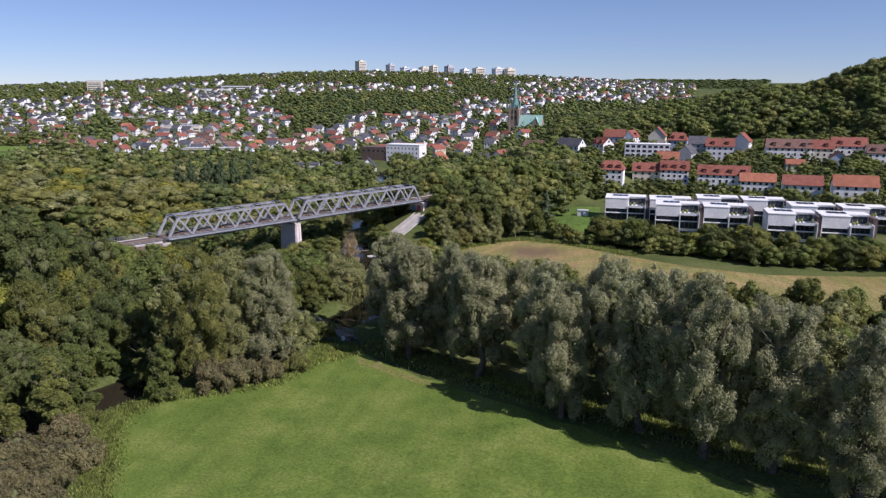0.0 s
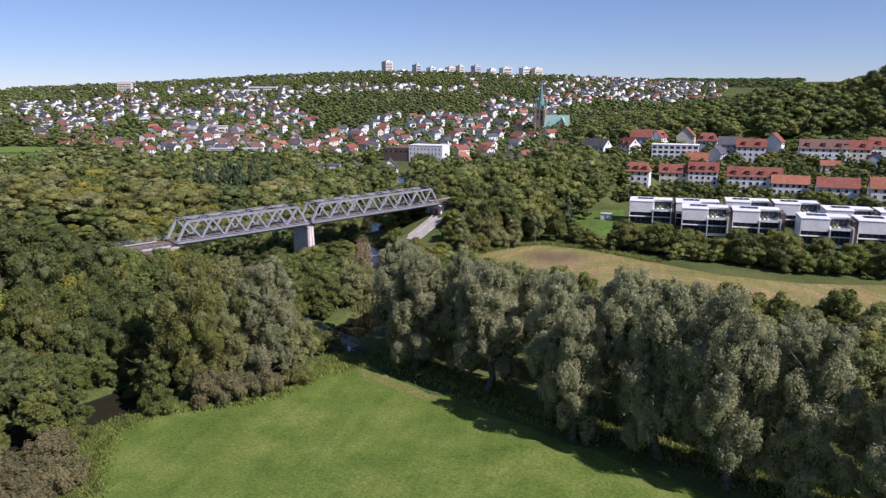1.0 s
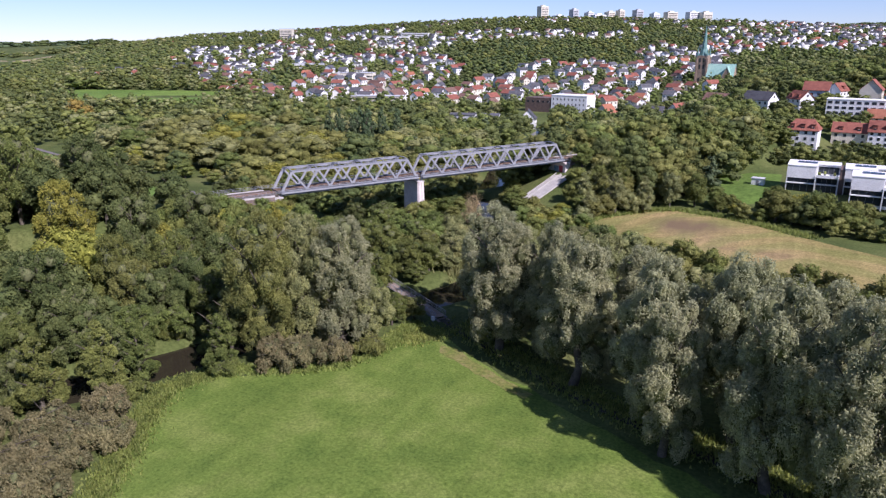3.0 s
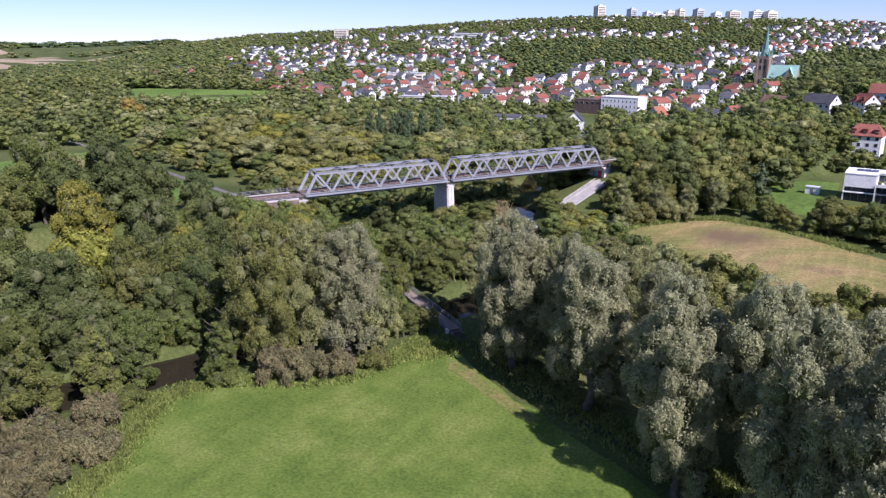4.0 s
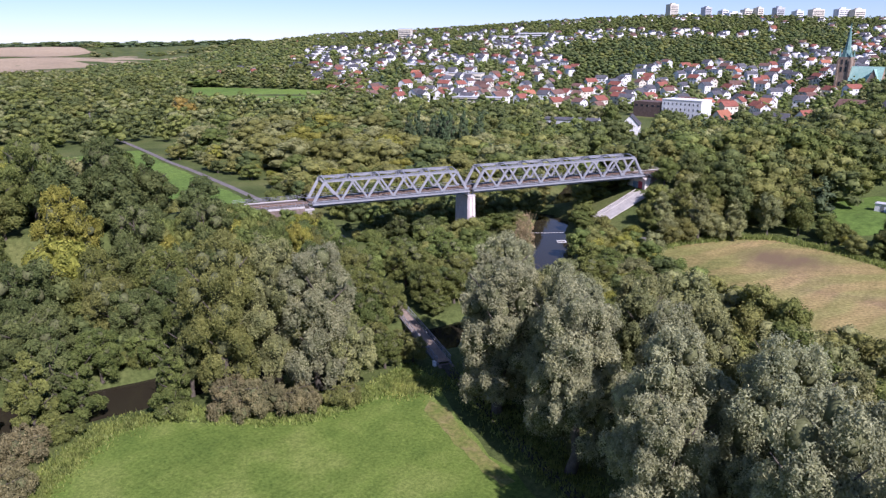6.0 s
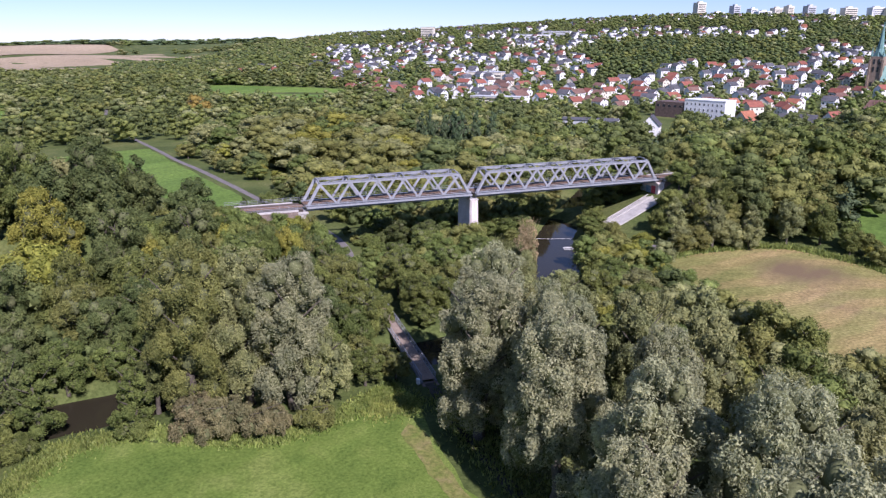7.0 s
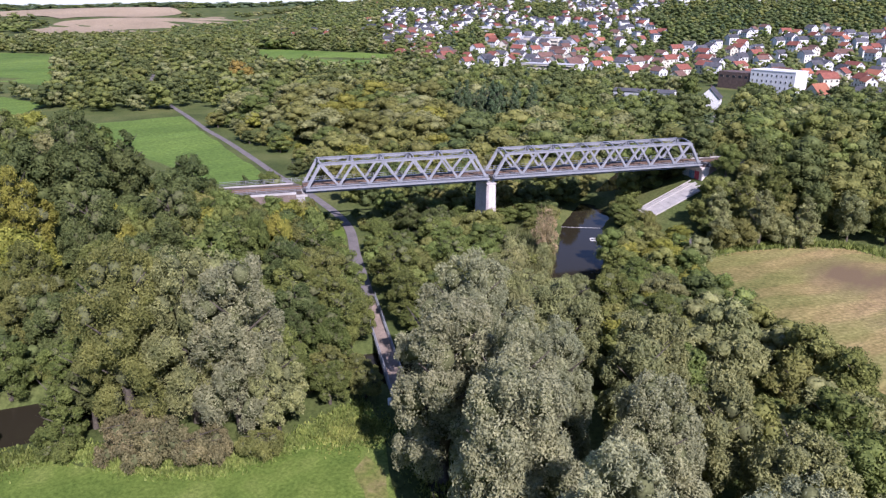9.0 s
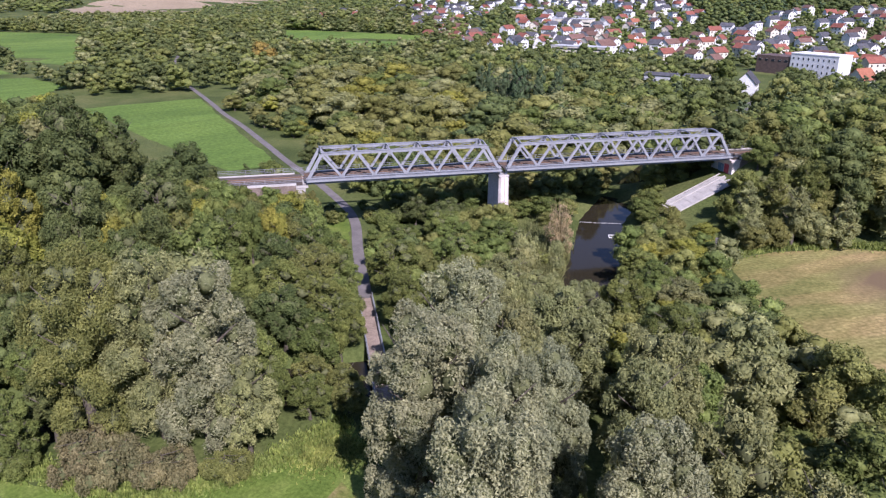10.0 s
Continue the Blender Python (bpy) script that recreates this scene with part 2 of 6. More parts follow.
def land(x, y):
    x, y = np.asarray(x, float), np.asarray(y, float)
    px, py = x - EYE0[0], y - EYE0[1]
    d, az = np.hypot(px, py), np.degrees(np.arctan2(-px, py))
    hill = np.interp(az, HILL[::-1, 0], HILL[::-1, 1])
    rise = np.clip((d - 800) / 800, 0, 1.3)
    z = 2 * smooth(d, 500, 800) + hill * np.where(rise < 1, rise ** 1.05, 1 - 0.25 * (rise - 1))
    z = z * smooth(d, 480, 820)
    wood = np.interp(az, WOOD_HILL[::-1, 0], WOOD_HILL[::-1, 1])
    side = smooth(az, 9, 1)
    z = z * (1 - 0.85 * smooth(az, -4, -10) * smooth(d, 1200, 700)) + side * (3.9 * smooth(d, 285, 315) + 12.5 * smooth(d, 340, 540)) * smooth(d, 2600, 900)
    z = z + wood * smooth(d, 500, 690) * smooth(d, 1250, 800)
    far = smooth(az, 4, -4)
    z = z + far * 52 * smooth(d, 2600, 3900) + (1 - far) * (22 * smooth(d, 1500, 2300) + 16 * rolls(x, y, 260, 1.0) * smooth(d, 1000, 1900)) * smooth(az, 46, 56)
    z = z + 0.25 * rolls(x, y, 23, 4.0) * smooth(d, 2000, 300)
    # the cut of the river
    r = from_line(x, y, RIVER)
    z = z - 3.2 * smooth(r, RIVER_W + 3.5, RIVER_W - 2.0)
    # the railway's banks beyond the abutments
    qx, qy = x - RAIL0[0], y - RAIL0[1]
    along, off = qx * RAIL_D[0] + qy * RAIL_D[1], np.abs(qx * RAIL_N[0] + qy * RAIL_N[1] - 3.4)
    top = np.where(along < 50, 0.88 * np.clip((-2.5 - along) / 3.0, 0, 1) + 0.12 * np.clip((-27 - along) / 3.0, 0, 1), 0.66 * np.clip((along - 88) / 20, 0, 1) + 0.34 * np.clip((along - 108) / 5, 0, 1)) * smooth(np.abs(along - 50), 420, 250)
    bank = 13.6 * np.clip((27 - off) / 21, 0, 1) * top
    return np.where(bank > 0, np.maximum(z, bank), z)


def ground_z(x, y):
    return float(land(np.array([x]), np.array([y]))[0])


# ---- ground ----
def graded(a, b, fine0, fine1, step, grow=1.13, most=150):
    mid = list(np.arange(fine0, fine1 + step / 2, step))
    lo, hi, s = [], [], step
    v = fine0
    while v > a:
        s = min(s * grow, most)
        v -= s
        lo.append(v)
    v, s = fine1, step
    while v < b:
        s = min(s * grow, most)
        v += s
        hi.append(v)
    return np.array(lo[::-1] + mid + hi)


def grass_material(name, stops, patch, fine, mow=None):
    m, nodes, links, b = mat(name, 0.9, 0.0, 0.15)
    c = place_coord(nodes)
    n1 = noise_tex(nodes, links, patch, 5, 0.62, c)
    r = ramp(nodes, stops)
    links.new(n1.outputs["Fac"], r.inputs["Fac"])
    n2 = noise_tex(nodes, links, fine, 4, 0.7, c)
    g = ramp(nodes, [(0.28, (0.52, 0.56, 0.46)), (0.72, (1.36, 1.32, 1.32))])
    links.new(n2.outputs["Fac"], g.inputs["Fac"])
    col = mix(nodes, links, "MULTIPLY", 1.0, r.outputs["Color"], g.outputs["Color"])
    if mow:
        n3 = noise_tex(nodes, links, mow[0], 3, 0.5, c, ((1, 0.06, 1), mow[1]))
        w = mow[2]
        g3 = ramp(nodes, [(0.3, (1 - w, 1 - w, 1 - w)), (0.7, (1 + w * 0.7, 1 + w * 0.7, 1 + w * 0.7))])
        links.new(n3.outputs["Fac"], g3.inputs["Fac"])
        col = mix(nodes, links, "MULTIPLY", 1.0, col, g3.outputs["Color"])
    links.new(col, b.inputs["Base Color"])
    bump(nodes, links, b, n2.outputs["Fac"], 0.8, 0.12)
    return m


GROUND = grass_material("rough_grass", [(0.3, (0.045, 0.065, 0.018)), (0.5, (0.088, 0.112, 0.034)), (0.72, (0.150, 0.155, 0.058))], 0.035, 1.3)
MEADOW = grass_material("mown_meadow", [(0.28, (0.076, 0.126, 0.022)), (0.5, (0.124, 0.178, 0.034)), (0.72, (0.185, 0.224, 0.058))], 0.10, 2.0, (0.35, 0.9, 0.10))
PASTURE = grass_material("far_pasture", [(0.3, (0.085, 0.150, 0.03)), (0.7, (0.16, 0.24, 0.05))], 0.012, 0.6, (0.12, -0.3, 0.15))
STUBBLE = grass_material("stubble_field", [(0.34, (0.175, 0.168, 0.062)), (0.47, (0.255, 0.222, 0.088)), (0.60, (0.31, 0.252, 0.116)), (0.70, (0.21, 0.155, 0.090))], 0.022, 1.2, (0.45, 2.2, 0.12))
# tractor marks that follow the field's rounded end, greener swaths between them, and a bare brown patch
sn, sl = STUBBLE.node_tree.nodes, STUBBLE.node_tree.links
sb = sn["Principled BSDF"]
base = sb.inputs["Base Color"].links[0].from_socket
off = sn.new("ShaderNodeVectorMath")
off.operation, off.inputs[1].default_value = "SUBTRACT", (62, 226, 0)
sl.new(place_coord(sn), off.inputs[0])
sc = sn.new("ShaderNodeVectorMath")
sc.operation, sc.inputs[1].default_value = "MULTIPLY", (1.0, 0.9, 0.0)
sl.new(off.outputs[0], sc.inputs[0])
for wide, low, high, warp in ((0.07, (0.95, 0.94, 0.93), (1.04, 1.04, 1.04), 14.0), (0.022, (0.88, 0.95, 0.82), (1.08, 1.01, 1.01), 16.0), (0.33, (0.92, 0.92, 0.91), (1.05, 1.05, 1.05), 9.0)):
    wave = sn.new("ShaderNodeTexWave")
    wave.wave_type, wave.rings_direction = "RINGS", "Z"
    wave.inputs["Scale"].default_value, wave.inputs["Distortion"].default_value, wave.inputs["Detail"].default_value, wave.inputs["Detail Scale"].default_value = wide, warp, 3, 0.6
    sl.new(sc.outputs[0], wave.inputs["Vector"])
    wr = ramp(sn, [(0.25, low), (0.75, high)])
    sl.new(wave.outputs["Fac"], wr.inputs["Fac"])
    base = mix(sn, sl, "MULTIPLY", 1.0, base, wr.outputs["Color"])
far_off = sn.new("ShaderNodeVectorMath")
far_off.operation, far_off.inputs[1].default_value = "DISTANCE", (22, 275, 0)
flat = sn.new("ShaderNodeVectorMath")
flat.operation, flat.inputs[1].default_value = "MULTIPLY", (1.0, 1.0, 0.0)
sl.new(place_coord(sn), flat.inputs[0])
sl.new(flat.outputs[0], far_off.inputs[0])
near = sn.new("ShaderNodeMapRange")
near.inputs["From Min"].default_value, near.inputs["From Max"].default_value, near.inputs["To Min"].default_value, near.inputs["To Max"].default_value = 3, 20, 0.95, 0.0
sl.new(far_off.outputs["Value"], near.inputs["Value"])
pn = noise_tex(sn, sl, 0.16, 4, 0.6, place_coord(sn), ((1, 0.35, 1), 0.6))
pm = sn.new("ShaderNodeMath")
pm.operation = "MULTIPLY"
sl.new(near.outputs["Result"], pm.inputs[0])
sl.new(pn.outputs["Fac"], pm.inputs[1])
pr = sn.new("ShaderNodeMapRange")
pr.inputs["From Min"].default_value, pr.inputs["From Max"].default_value = 0.12, 0.5
sl.new(pm.outputs[0], pr.inputs["Value"])
sl.new(mix(sn, sl, "MIX", pr.outputs["Result"], base, (0.165, 0.118, 0.066)), sb.inputs["Base Color"])
WORN = grass_material("worn_grass", [(0.34, (0.125, 0.160, 0.035)), (0.5, (0.175, 0.180, 0.055)), (0.68, (0.225, 0.190, 0.085))], 0.35, 1.5)
SOIL = grass_material("far_arable", [(0.3, (0.30, 0.235, 0.16)), (0.7, (0.42, 0.33, 0.23))], 0.004, 0.3)

gx, gy = graded(-4600, 3000, -110, 120, 2.5), graded(-900, 4600, 60, 320, 2.5)
GX, GY = np.meshgrid(gx, gy)
gv = np.stack([GX, GY, land(GX, GY)], -1).reshape(-1, 3)
i = np.arange(len(gy) - 1)[:, None] * len(gx) + np.arange(len(gx) - 1)
quads = np.stack([i, i + 1, i + 1 + len(gx), i + len(gx)], -1).reshape(-1, 4)
ground = new("ground", tri_mesh("ground", gv, quads, GROUND, True, 4))
tagged(ground, "rough green grass and bare earth of the river valley", "ground", kind="structure")


def inside(x, y, poly):
    x, y = np.asarray(x, float), np.asarray(y, float)
    odd = np.zeros(x.shape, bool)
    for (ax, ay), (bx, by) in zip(poly, np.roll(poly, -1, 0)):
        if ay != by:
            odd ^= ((ay > y) != (by > y)) & (x < (bx - ax) * (y - ay) / (by - ay) + ax)
    return odd


def sheet(name, poly, step, lift, material, label, category="field", wobble=1.2):
    """A piece of ground cover with an uneven edge, laid just over the ground."""
    poly = np.array(poly, float)
    pts = []
    for a, b in zip(poly, np.roll(poly, -1, 0)):
        k = max(1, int(np.hypot(*(b - a)) / step))
        for t in np.arange(k) / k:
            p = a + (b - a) * t
            nrm = np.array((a - b)[::-1]) * (1, -1) / (np.hypot(*(b - a)) + 1e-9)
            pts.append(p + nrm * wobble * rolls(p[0], p[1], step * 0.9, 2.0))
    bm = bmesh.new()
    bm.faces.new([bm.verts.new((*p, 0)) for p in pts])
    lo, hi = poly.min(0), poly.max(0)
    for axis in (0, 1):
        for v in np.arange(lo[axis] + step, hi[axis], step):
            co, no = [0, 0, 0], [0, 0, 0]
            co[axis], no[axis] = v, 1
            bmesh.ops.bisect_plane(bm, geom=bm.verts[:] + bm.edges[:] + bm.faces[:], plane_co=co, plane_no=no)
    zs = land([v.co.x for v in bm.verts], [v.co.y for v in bm.verts])
    for v, z in zip(bm.verts, zs):
        v.co.z = z + lift
    bmesh.ops.recalc_face_normals(bm, faces=bm.faces[:])
    me = bpy.data.meshes.new(name)
    bm.to_mesh(me)
    bm.free()
    if me.polygons[0].normal.z < 0:
        me.flip_normals()
    me.materials.append(material)
    me.shade_smooth()
    return tagged(new(name, me), label, category, kind="structure")


def ribbon(name, line, width, lift, material, label, category, level=None, step=3.0):
    pts = []
    for a, b in zip(line[:-1], line[1:]):
        k = max(1, int(np.hypot(*(b - a)) / step))
        pts += [a + (b - a) * t for t in np.arange(k) / k]
    pts = np.array(pts + [line[-1]])
    for _ in range(6):
        pts[1:-1] = (pts[:-2] + 2 * pts[1:-1] + pts[2:]) / 4
    d = np.gradient(pts, axis=0)
    n = np.stack([-d[:, 1], d[:, 0]], -1) / np.hypot(d[:, 0], d[:, 1])[:, None]
    cols = [pts + n * width * s for s in (-0.5, -0.17, 0.17, 0.5)]
    v = np.concatenate(cols)
    z = np.full(len(v), level) if level is not None else land(v[:, 0], v[:, 1]) + lift
    m = len(pts)
    q = [(c * m + k, c * m + k + 1, (c + 1) * m + k + 1, (c + 1) * m + k) for c in range(3) for k in range(m - 1)]
    me = mesh_of(name, np.column_stack([v, z]).tolist(), q, material, True)
    if me.polygons[0].normal.z < 0:
        me.flip_normals()
    return tagged(new(name, me), label, category, kind="structure")


MEADOW_EDGE = [(-26, 94), (-30, 104), (-36, 113), (-40, 122), (-37, 130), (-28, 133), (-19, 141), (-16, 153), (-15.5, 166), (-11, 164), (2, 155), (18, 147.5), (42, 134), (66, 122), (100, 104), (130, 88), (120, 40), (20, 30), (-20, 60)]
FIELD_EDGE = [(-8, 262), (-4, 276), (6, 291), (15, 296.5), (33, 291), (58, 275), (78, 262), (100, 258), (140, 263), (190, 268), (205, 215), (150, 212), (107, 212), (70, 212), (45, 221), (26, 229), (12, 238), (2, 249)]
sheet("meadow", MEADOW_EDGE, 4.0, 0.05, MEADOW, "bright green mown meadow grass", "meadow")
sheet("grass_verge", [(-97, 215.5), (-90, 208), (-80, 208), (-74, 209.5), (-84, 217), (-92, 222)], 2.5, 0.06, MEADOW, "short bright green grass beside the path", "grass", 0.6)
sheet("stubble_field", FIELD_EDGE, 5.0, 0.05, STUBBLE, "tan stubble field with faint tractor marks", "field", 0.8)
sheet("pasture", [(-155, 222), (-152, 238.5), (-250, 268), (-304, 285), (-312, 229), (-246, 225)], 6.0, 0.06, PASTURE, "bright green pasture beside the asphalt path", "field", 1.0)
sheet("pasture", [(-345, 202), (-395, 249), (-520, 243), (-640, 200), (-500, 150)], 12.0, 0.1, PASTURE, "bright green far pasture among trees", "field", 2.0)
sheet("pasture", [(-500, 290), (-803, 401), (-930, 330), (-824, 310), (-560, 268)], 12.0, 0.1, PASTURE, "bright green far pasture in the valley", "field", 2.0)
sheet("pasture", [(-684, 570), (-563, 497), (-427, 517), (-508, 637)], 12.0, 0.1, PASTURE, "pale green meadow at the foot of the town", "field", 2.0)
sheet("dry_strip", [(-7, 158.5), (-4, 158), (4, 152.8), (16, 147.2), (15, 145.2), (4, 150), (-6, 155)], 2.0, 0.08, WORN, "worn yellow-brown strip along the meadow", "grass strip", 0.5)
sheet("arable_field", [(-1180, 520), (-1250, 690), (-1420, 930), (-1440, 1120), (-1850, 1190), (-1800, 1060), (-1640, 700), (-1400, 560)], 40.0, 0.6, SOIL, "pale tan harvested field in the far valley", "field", 8.0)
sheet("arable_field", [(-1700, 720), (-1960, 1150), (-2300, 1250), (-2400, 760)], 60.0, 0.8, SOIL, "pinkish ploughed field on far rising ground", "field", 8.0)
ribbon("path", np.array([(-16, 275), (-9, 262), (-4.5, 252), (3.5, 241), (12, 228), (20, 214)], float), 2.4, 0.1, ASPHALT, "short grey path beside the stubble field", "path")
WATER, wnodes, wlinks, wb = mat("river_water", 0.07, 0.0, 0.13)
wb.inputs["Base Color"].default_value = (0.028, 0.024, 0.015, 1)
wnoise = noise_tex(wnodes, wlinks, 0.6, 3, 0.5, place_coord(wnodes))
bump(wnodes, wlinks, wb, wnoise.outputs["Fac"], 0.12, 0.05)
ribbon("water", RIVER, RIVER_W * 2 + 6, 0, WATER, "dark calm river water reflecting the sky", "river", level=-1.6)
# asphalt with the willows' shade put into its colour
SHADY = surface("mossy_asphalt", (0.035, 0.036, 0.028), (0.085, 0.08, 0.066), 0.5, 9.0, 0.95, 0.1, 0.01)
ribbon("path", TRAIL[:8], 1.9, 0.09, SHADY, "narrow grey asphalt path in the shade of the willows", "path")
ribbon("path", TRAIL[8:], 2.5, 0.09, ASPHALT, "narrow grey asphalt path leading under the railway bridge", "path")

# ---- the railway bridge ----
DECK_Z, PANEL, TRUSS_H, TRUSS_W, GAP = 14.9, 7.53, 5.6, 6.8, 2.5


def truss_span(name, start, panels, label):
    """One riveted steel span, along its own x, with the near truss at y = 0."""
    at = RAIL0 + RAIL_D * start
    span = thing(name, label, "railway bridge", (*at, DECK_Z), math.degrees(RAIL_TURN), "spans of the railway bridge")
    length = panels * PANEL
    for side, y in enumerate((0.0, TRUSS_W)):
        bm = bmesh.new()
        x0, x1 = PANEL * 0.42, length - PANEL * 0.42
        beam(bm, (x0, y, TRUSS_H), (x1, y, TRUSS_H), 0.5, 0.62)
        box(bm, x0 - 0.2, x1 + 0.2, y - 0.38, y + 0.38, TRUSS_H + 0.31, TRUSS_H + 0.36)
        part("top_chord", bm, STEEL, span)
        bm = bmesh.new()
        box(bm, -0.6, length + 0.6, y - 0.22, y + 0.22, -1.15, 0.1)
        box(bm, -0.6, length + 0.6, y - 0.36, y + 0.36, 0.1, 0.14)
        box(bm, -0.6, length + 0.6, y - 0.36, y + 0.36, -1.2, -1.15)
        for k in range(panels * 2 + 1):
            x = k * PANEL / 2
            box(bm, x - 0.05, x + 0.05, y - 0.34, y + 0.34, -1.12, 0.08)
        part("bottom_chord", bm, STEEL, span)
        for k in range(panels):
            xa, xb = k * PANEL, (k + 1) * PANEL
            xt = (xa + xb) / 2
            if k == 0:
                xt = x0
            if k == panels - 1:
                xt = x1
            for n, (a, b) in enumerate((((xa, y, 0.1), (xt, y, TRUSS_H - 0.1)), ((xt, y, TRUSS_H - 0.1), (xb, y, 0.1)))):
                bm = bmesh.new()
                end = (k == 0 and n == 0) or (k == panels - 1 and n == 1)
                w = 0.66 if end else 0.5
                # two flanges and a web, as a rolled section
                va, vb = Vector(a), Vector(b)
                s = Vector((0, 1, 0)) * w * 0.45
                beam(bm, va + s, vb + s, 0.06, w, (1, 0, 0.01))
                beam(bm, va - s, vb - s, 0.06, w, (1, 0, 0.01))
                beam(bm, va, vb, w * 0.84, 0.05, (1, 0, 0.01))
                part("end_post" if end else "diagonal", bm, STEEL, span)
            bm = bmesh.new()
            box(bm, xt - 0.6, xt + 0.6, y - 0.24, y + 0.24, TRUSS_H - 0.65, TRUSS_H - 0.05)
            part("gusset_plate", bm, STEEL, span)
            bm = bmesh.new()
            box(bm, xb - 0.6, xb + 0.6, y - 0.24, y + 0.24, 0, 0.55)
            part("gusset_plate", bm, STEEL, span)
    # top bracing: arched cross frames at the upper nodes, crossed bars between them
    tops = [PANEL * 0.42] + [(k + 0.5) * PANEL for k in range(1, panels - 1)] + [length - PANEL * 0.42]
    for n, x in enumerate(tops):
        bm = bmesh.new()
        steps = 10
        for j in range(steps):
            t0, t1 = j / steps, (j + 1) / steps
            rise = lambda t: 0.55 * math.sin(math.pi * t)
            beam(bm, (x, TRUSS_W * t0, TRUSS_H + 0.1 + rise(t0)), (x, TRUSS_W * t1, TRUSS_H + 0.1 + rise(t1)), 0.22, 0.3)
        beam(bm, (x, 0, TRUSS_H - 1.3), (x, 1.5, TRUSS_H + 0.1), 0.14, 0.18)
        beam(bm, (x, TRUSS_W, TRUSS_H - 1.3), (x, TRUSS_W - 1.5, TRUSS_H + 0.1), 0.14, 0.18)
        part("cross_frame", bm, STEEL, span)
        if n + 1 < len(tops):
            for a, b in ((0, TRUSS_W), (TRUSS_W, 0)):
                bm = bmesh.new()
                beam(bm, (x, a, TRUSS_H + 0.1), (tops[n + 1], b, TRUSS_H + 0.1), 0.16, 0.12)
                part("wind_brace", bm, STEEL_DARK, span)
    # floor: cross girders, stringers, ballast trough, sleepers and rails
    for k in range(panels + 1):
        bm = bmesh.new()
        box(bm, k * PANEL - 0.15, k * PANEL + 0.15, 0.25, TRUSS_W - 0.25, -1.1, -0.45)
        part("cross_girder", bm, STEEL_DARK, span)
    for y in (2.2, 4.6):
        bm = bmesh.new()
        box(bm, 0, length, y - 0.12, y + 0.12, -0.95, -0.42)
        part("stringer", bm, STEEL_DARK, span)
    bm = bmesh.new()
    box(bm, -0.9, length + 0.9, 0.4, TRUSS_W - 0.4, -0.42, -0.1)
    part("ballast_trough", bm, BALLAST, span, "rust-brown ballast floor")
    sleeper = bmesh.new()
    box(sleeper, -0.13, 0.13, 2.1, 4.7, -0.1, 0.02)
    me = bpy.data.meshes.new("sleeper")
    sleeper.to_mesh(me)
    sleeper.free()
    me.materials.append(MASONRY)
    for k in range(int(length / 1.0)):
        under("sleeper", me, span, m=pose(0.5 + k * 1.0, 0, 0))
    for y in (2.65, 4.15):
        bm = bmesh.new()
        box(bm, -0.9, length + 0.9, y - 0.035, y + 0.035, 0.02, 0.17)
        part("rail", bm, RUST, span, "rusty steel rail")
    # walkways outside both trusses
    for y, s in ((-0.36, -1), (TRUSS_W + 0.36, 1)):
        bm = bmesh.new()
        box(bm, -0.6, length + 0.6, min(y, y + s * 1.0), max(y, y + s * 1.0), -0.28, -0.18)
        box(bm, -0.6, length + 0.6, min(y + s * 0.96, y + s * 1.02), max(y + s * 0.96, y + s * 1.02), -0.5, -0.1)
        part("walkway", bm, STEEL, span)
        post = bmesh.new()
        box(post, -0.04, 0.04, -0.04, 0.04, -0.18, 0.85)
        me = bpy.data.meshes.new("railing_post")
        post.to_mesh(me)
        post.free()
        me.materials.append(STEEL)
        for k in range(int(length / 2.5) + 1):
            under("railing_post", me, span, m=pose(k * 2.5, y + s * 0.95, 0))
        for z in (0.35, 0.85):
            bm = bmesh.new()
            beam(bm, (-0.6, y + s * 0.95, z), (length + 0.6, y + s * 0.95, z), 0.06, 0.06)
            part("handrail", bm, STEEL, span)
    return span


truss_span("truss_span", 0.0, 6, "grey painted steel truss span with open top bracing")
truss_span("truss_span", 6 * PANEL + GAP, 8, "long grey steel truss span over the river")
BRIDGE_L = 14 * PANEL + GAP


def at_rail(along, off, z=0.0):
    p = RAIL0 + RAIL_D * along + RAIL_N * off
    return (float(p[0]), float(p[1]), z)


# the tall pier between the spans: a rounded pale front and long flanks
pier = thing("bridge_pier", "tall pale stone bridge pier with rounded cutwaters", "bridge pier", at_rail(6 * PANEL + GAP / 2, TRUSS_W / 2), math.degrees(RAIL_TURN))
bm = bmesh.new()
prof = [(-1.25, -4.6), (-0.8, -5.2), (-0.1, -5.35), (-0.1, -5.1), (0.1, -5.1), (0.1, -5.35), (0.8, -5.2), (1.25, -4.6), (1.25, 4.6), (0.8, 5.2), (0, 5.4), (-0.8, 5.2), (-1.25, 4.6)]
for s0, z0, s1, z1 in ((1.18, -4.0, 1.0, 12.9),):
    lo = [bm.verts.new((x * s0, y * 1.03, z0)) for x, y in prof]
    hi = [bm.verts.new((x * s1, y * 0.9, z1)) for x, y in prof]
    for k in range(len(prof)):
        bm.faces.new((lo[k], lo[(k + 1) % len(prof)], hi[(k + 1) % len(prof)], hi[k]))
    bm.faces.new(hi)
part("shaft", bm, STONE, pier)
bm = bmesh.new()
box(bm, -1.3, 1.3, -4.6, 4.6, 12.9, 13.3)
part("cap", bm, CONCRETE, pier, bevel=0.08)
for x in (-0.75, 0.75):
    for y in (-3.4, 3.4):
        bm = bmesh.new()
        box(bm, x - 0.3, x + 0.3, y - 0.35, y + 0.35, 13.3, 13.68)
        part("bearing", bm, STEEL_DARK, pier)


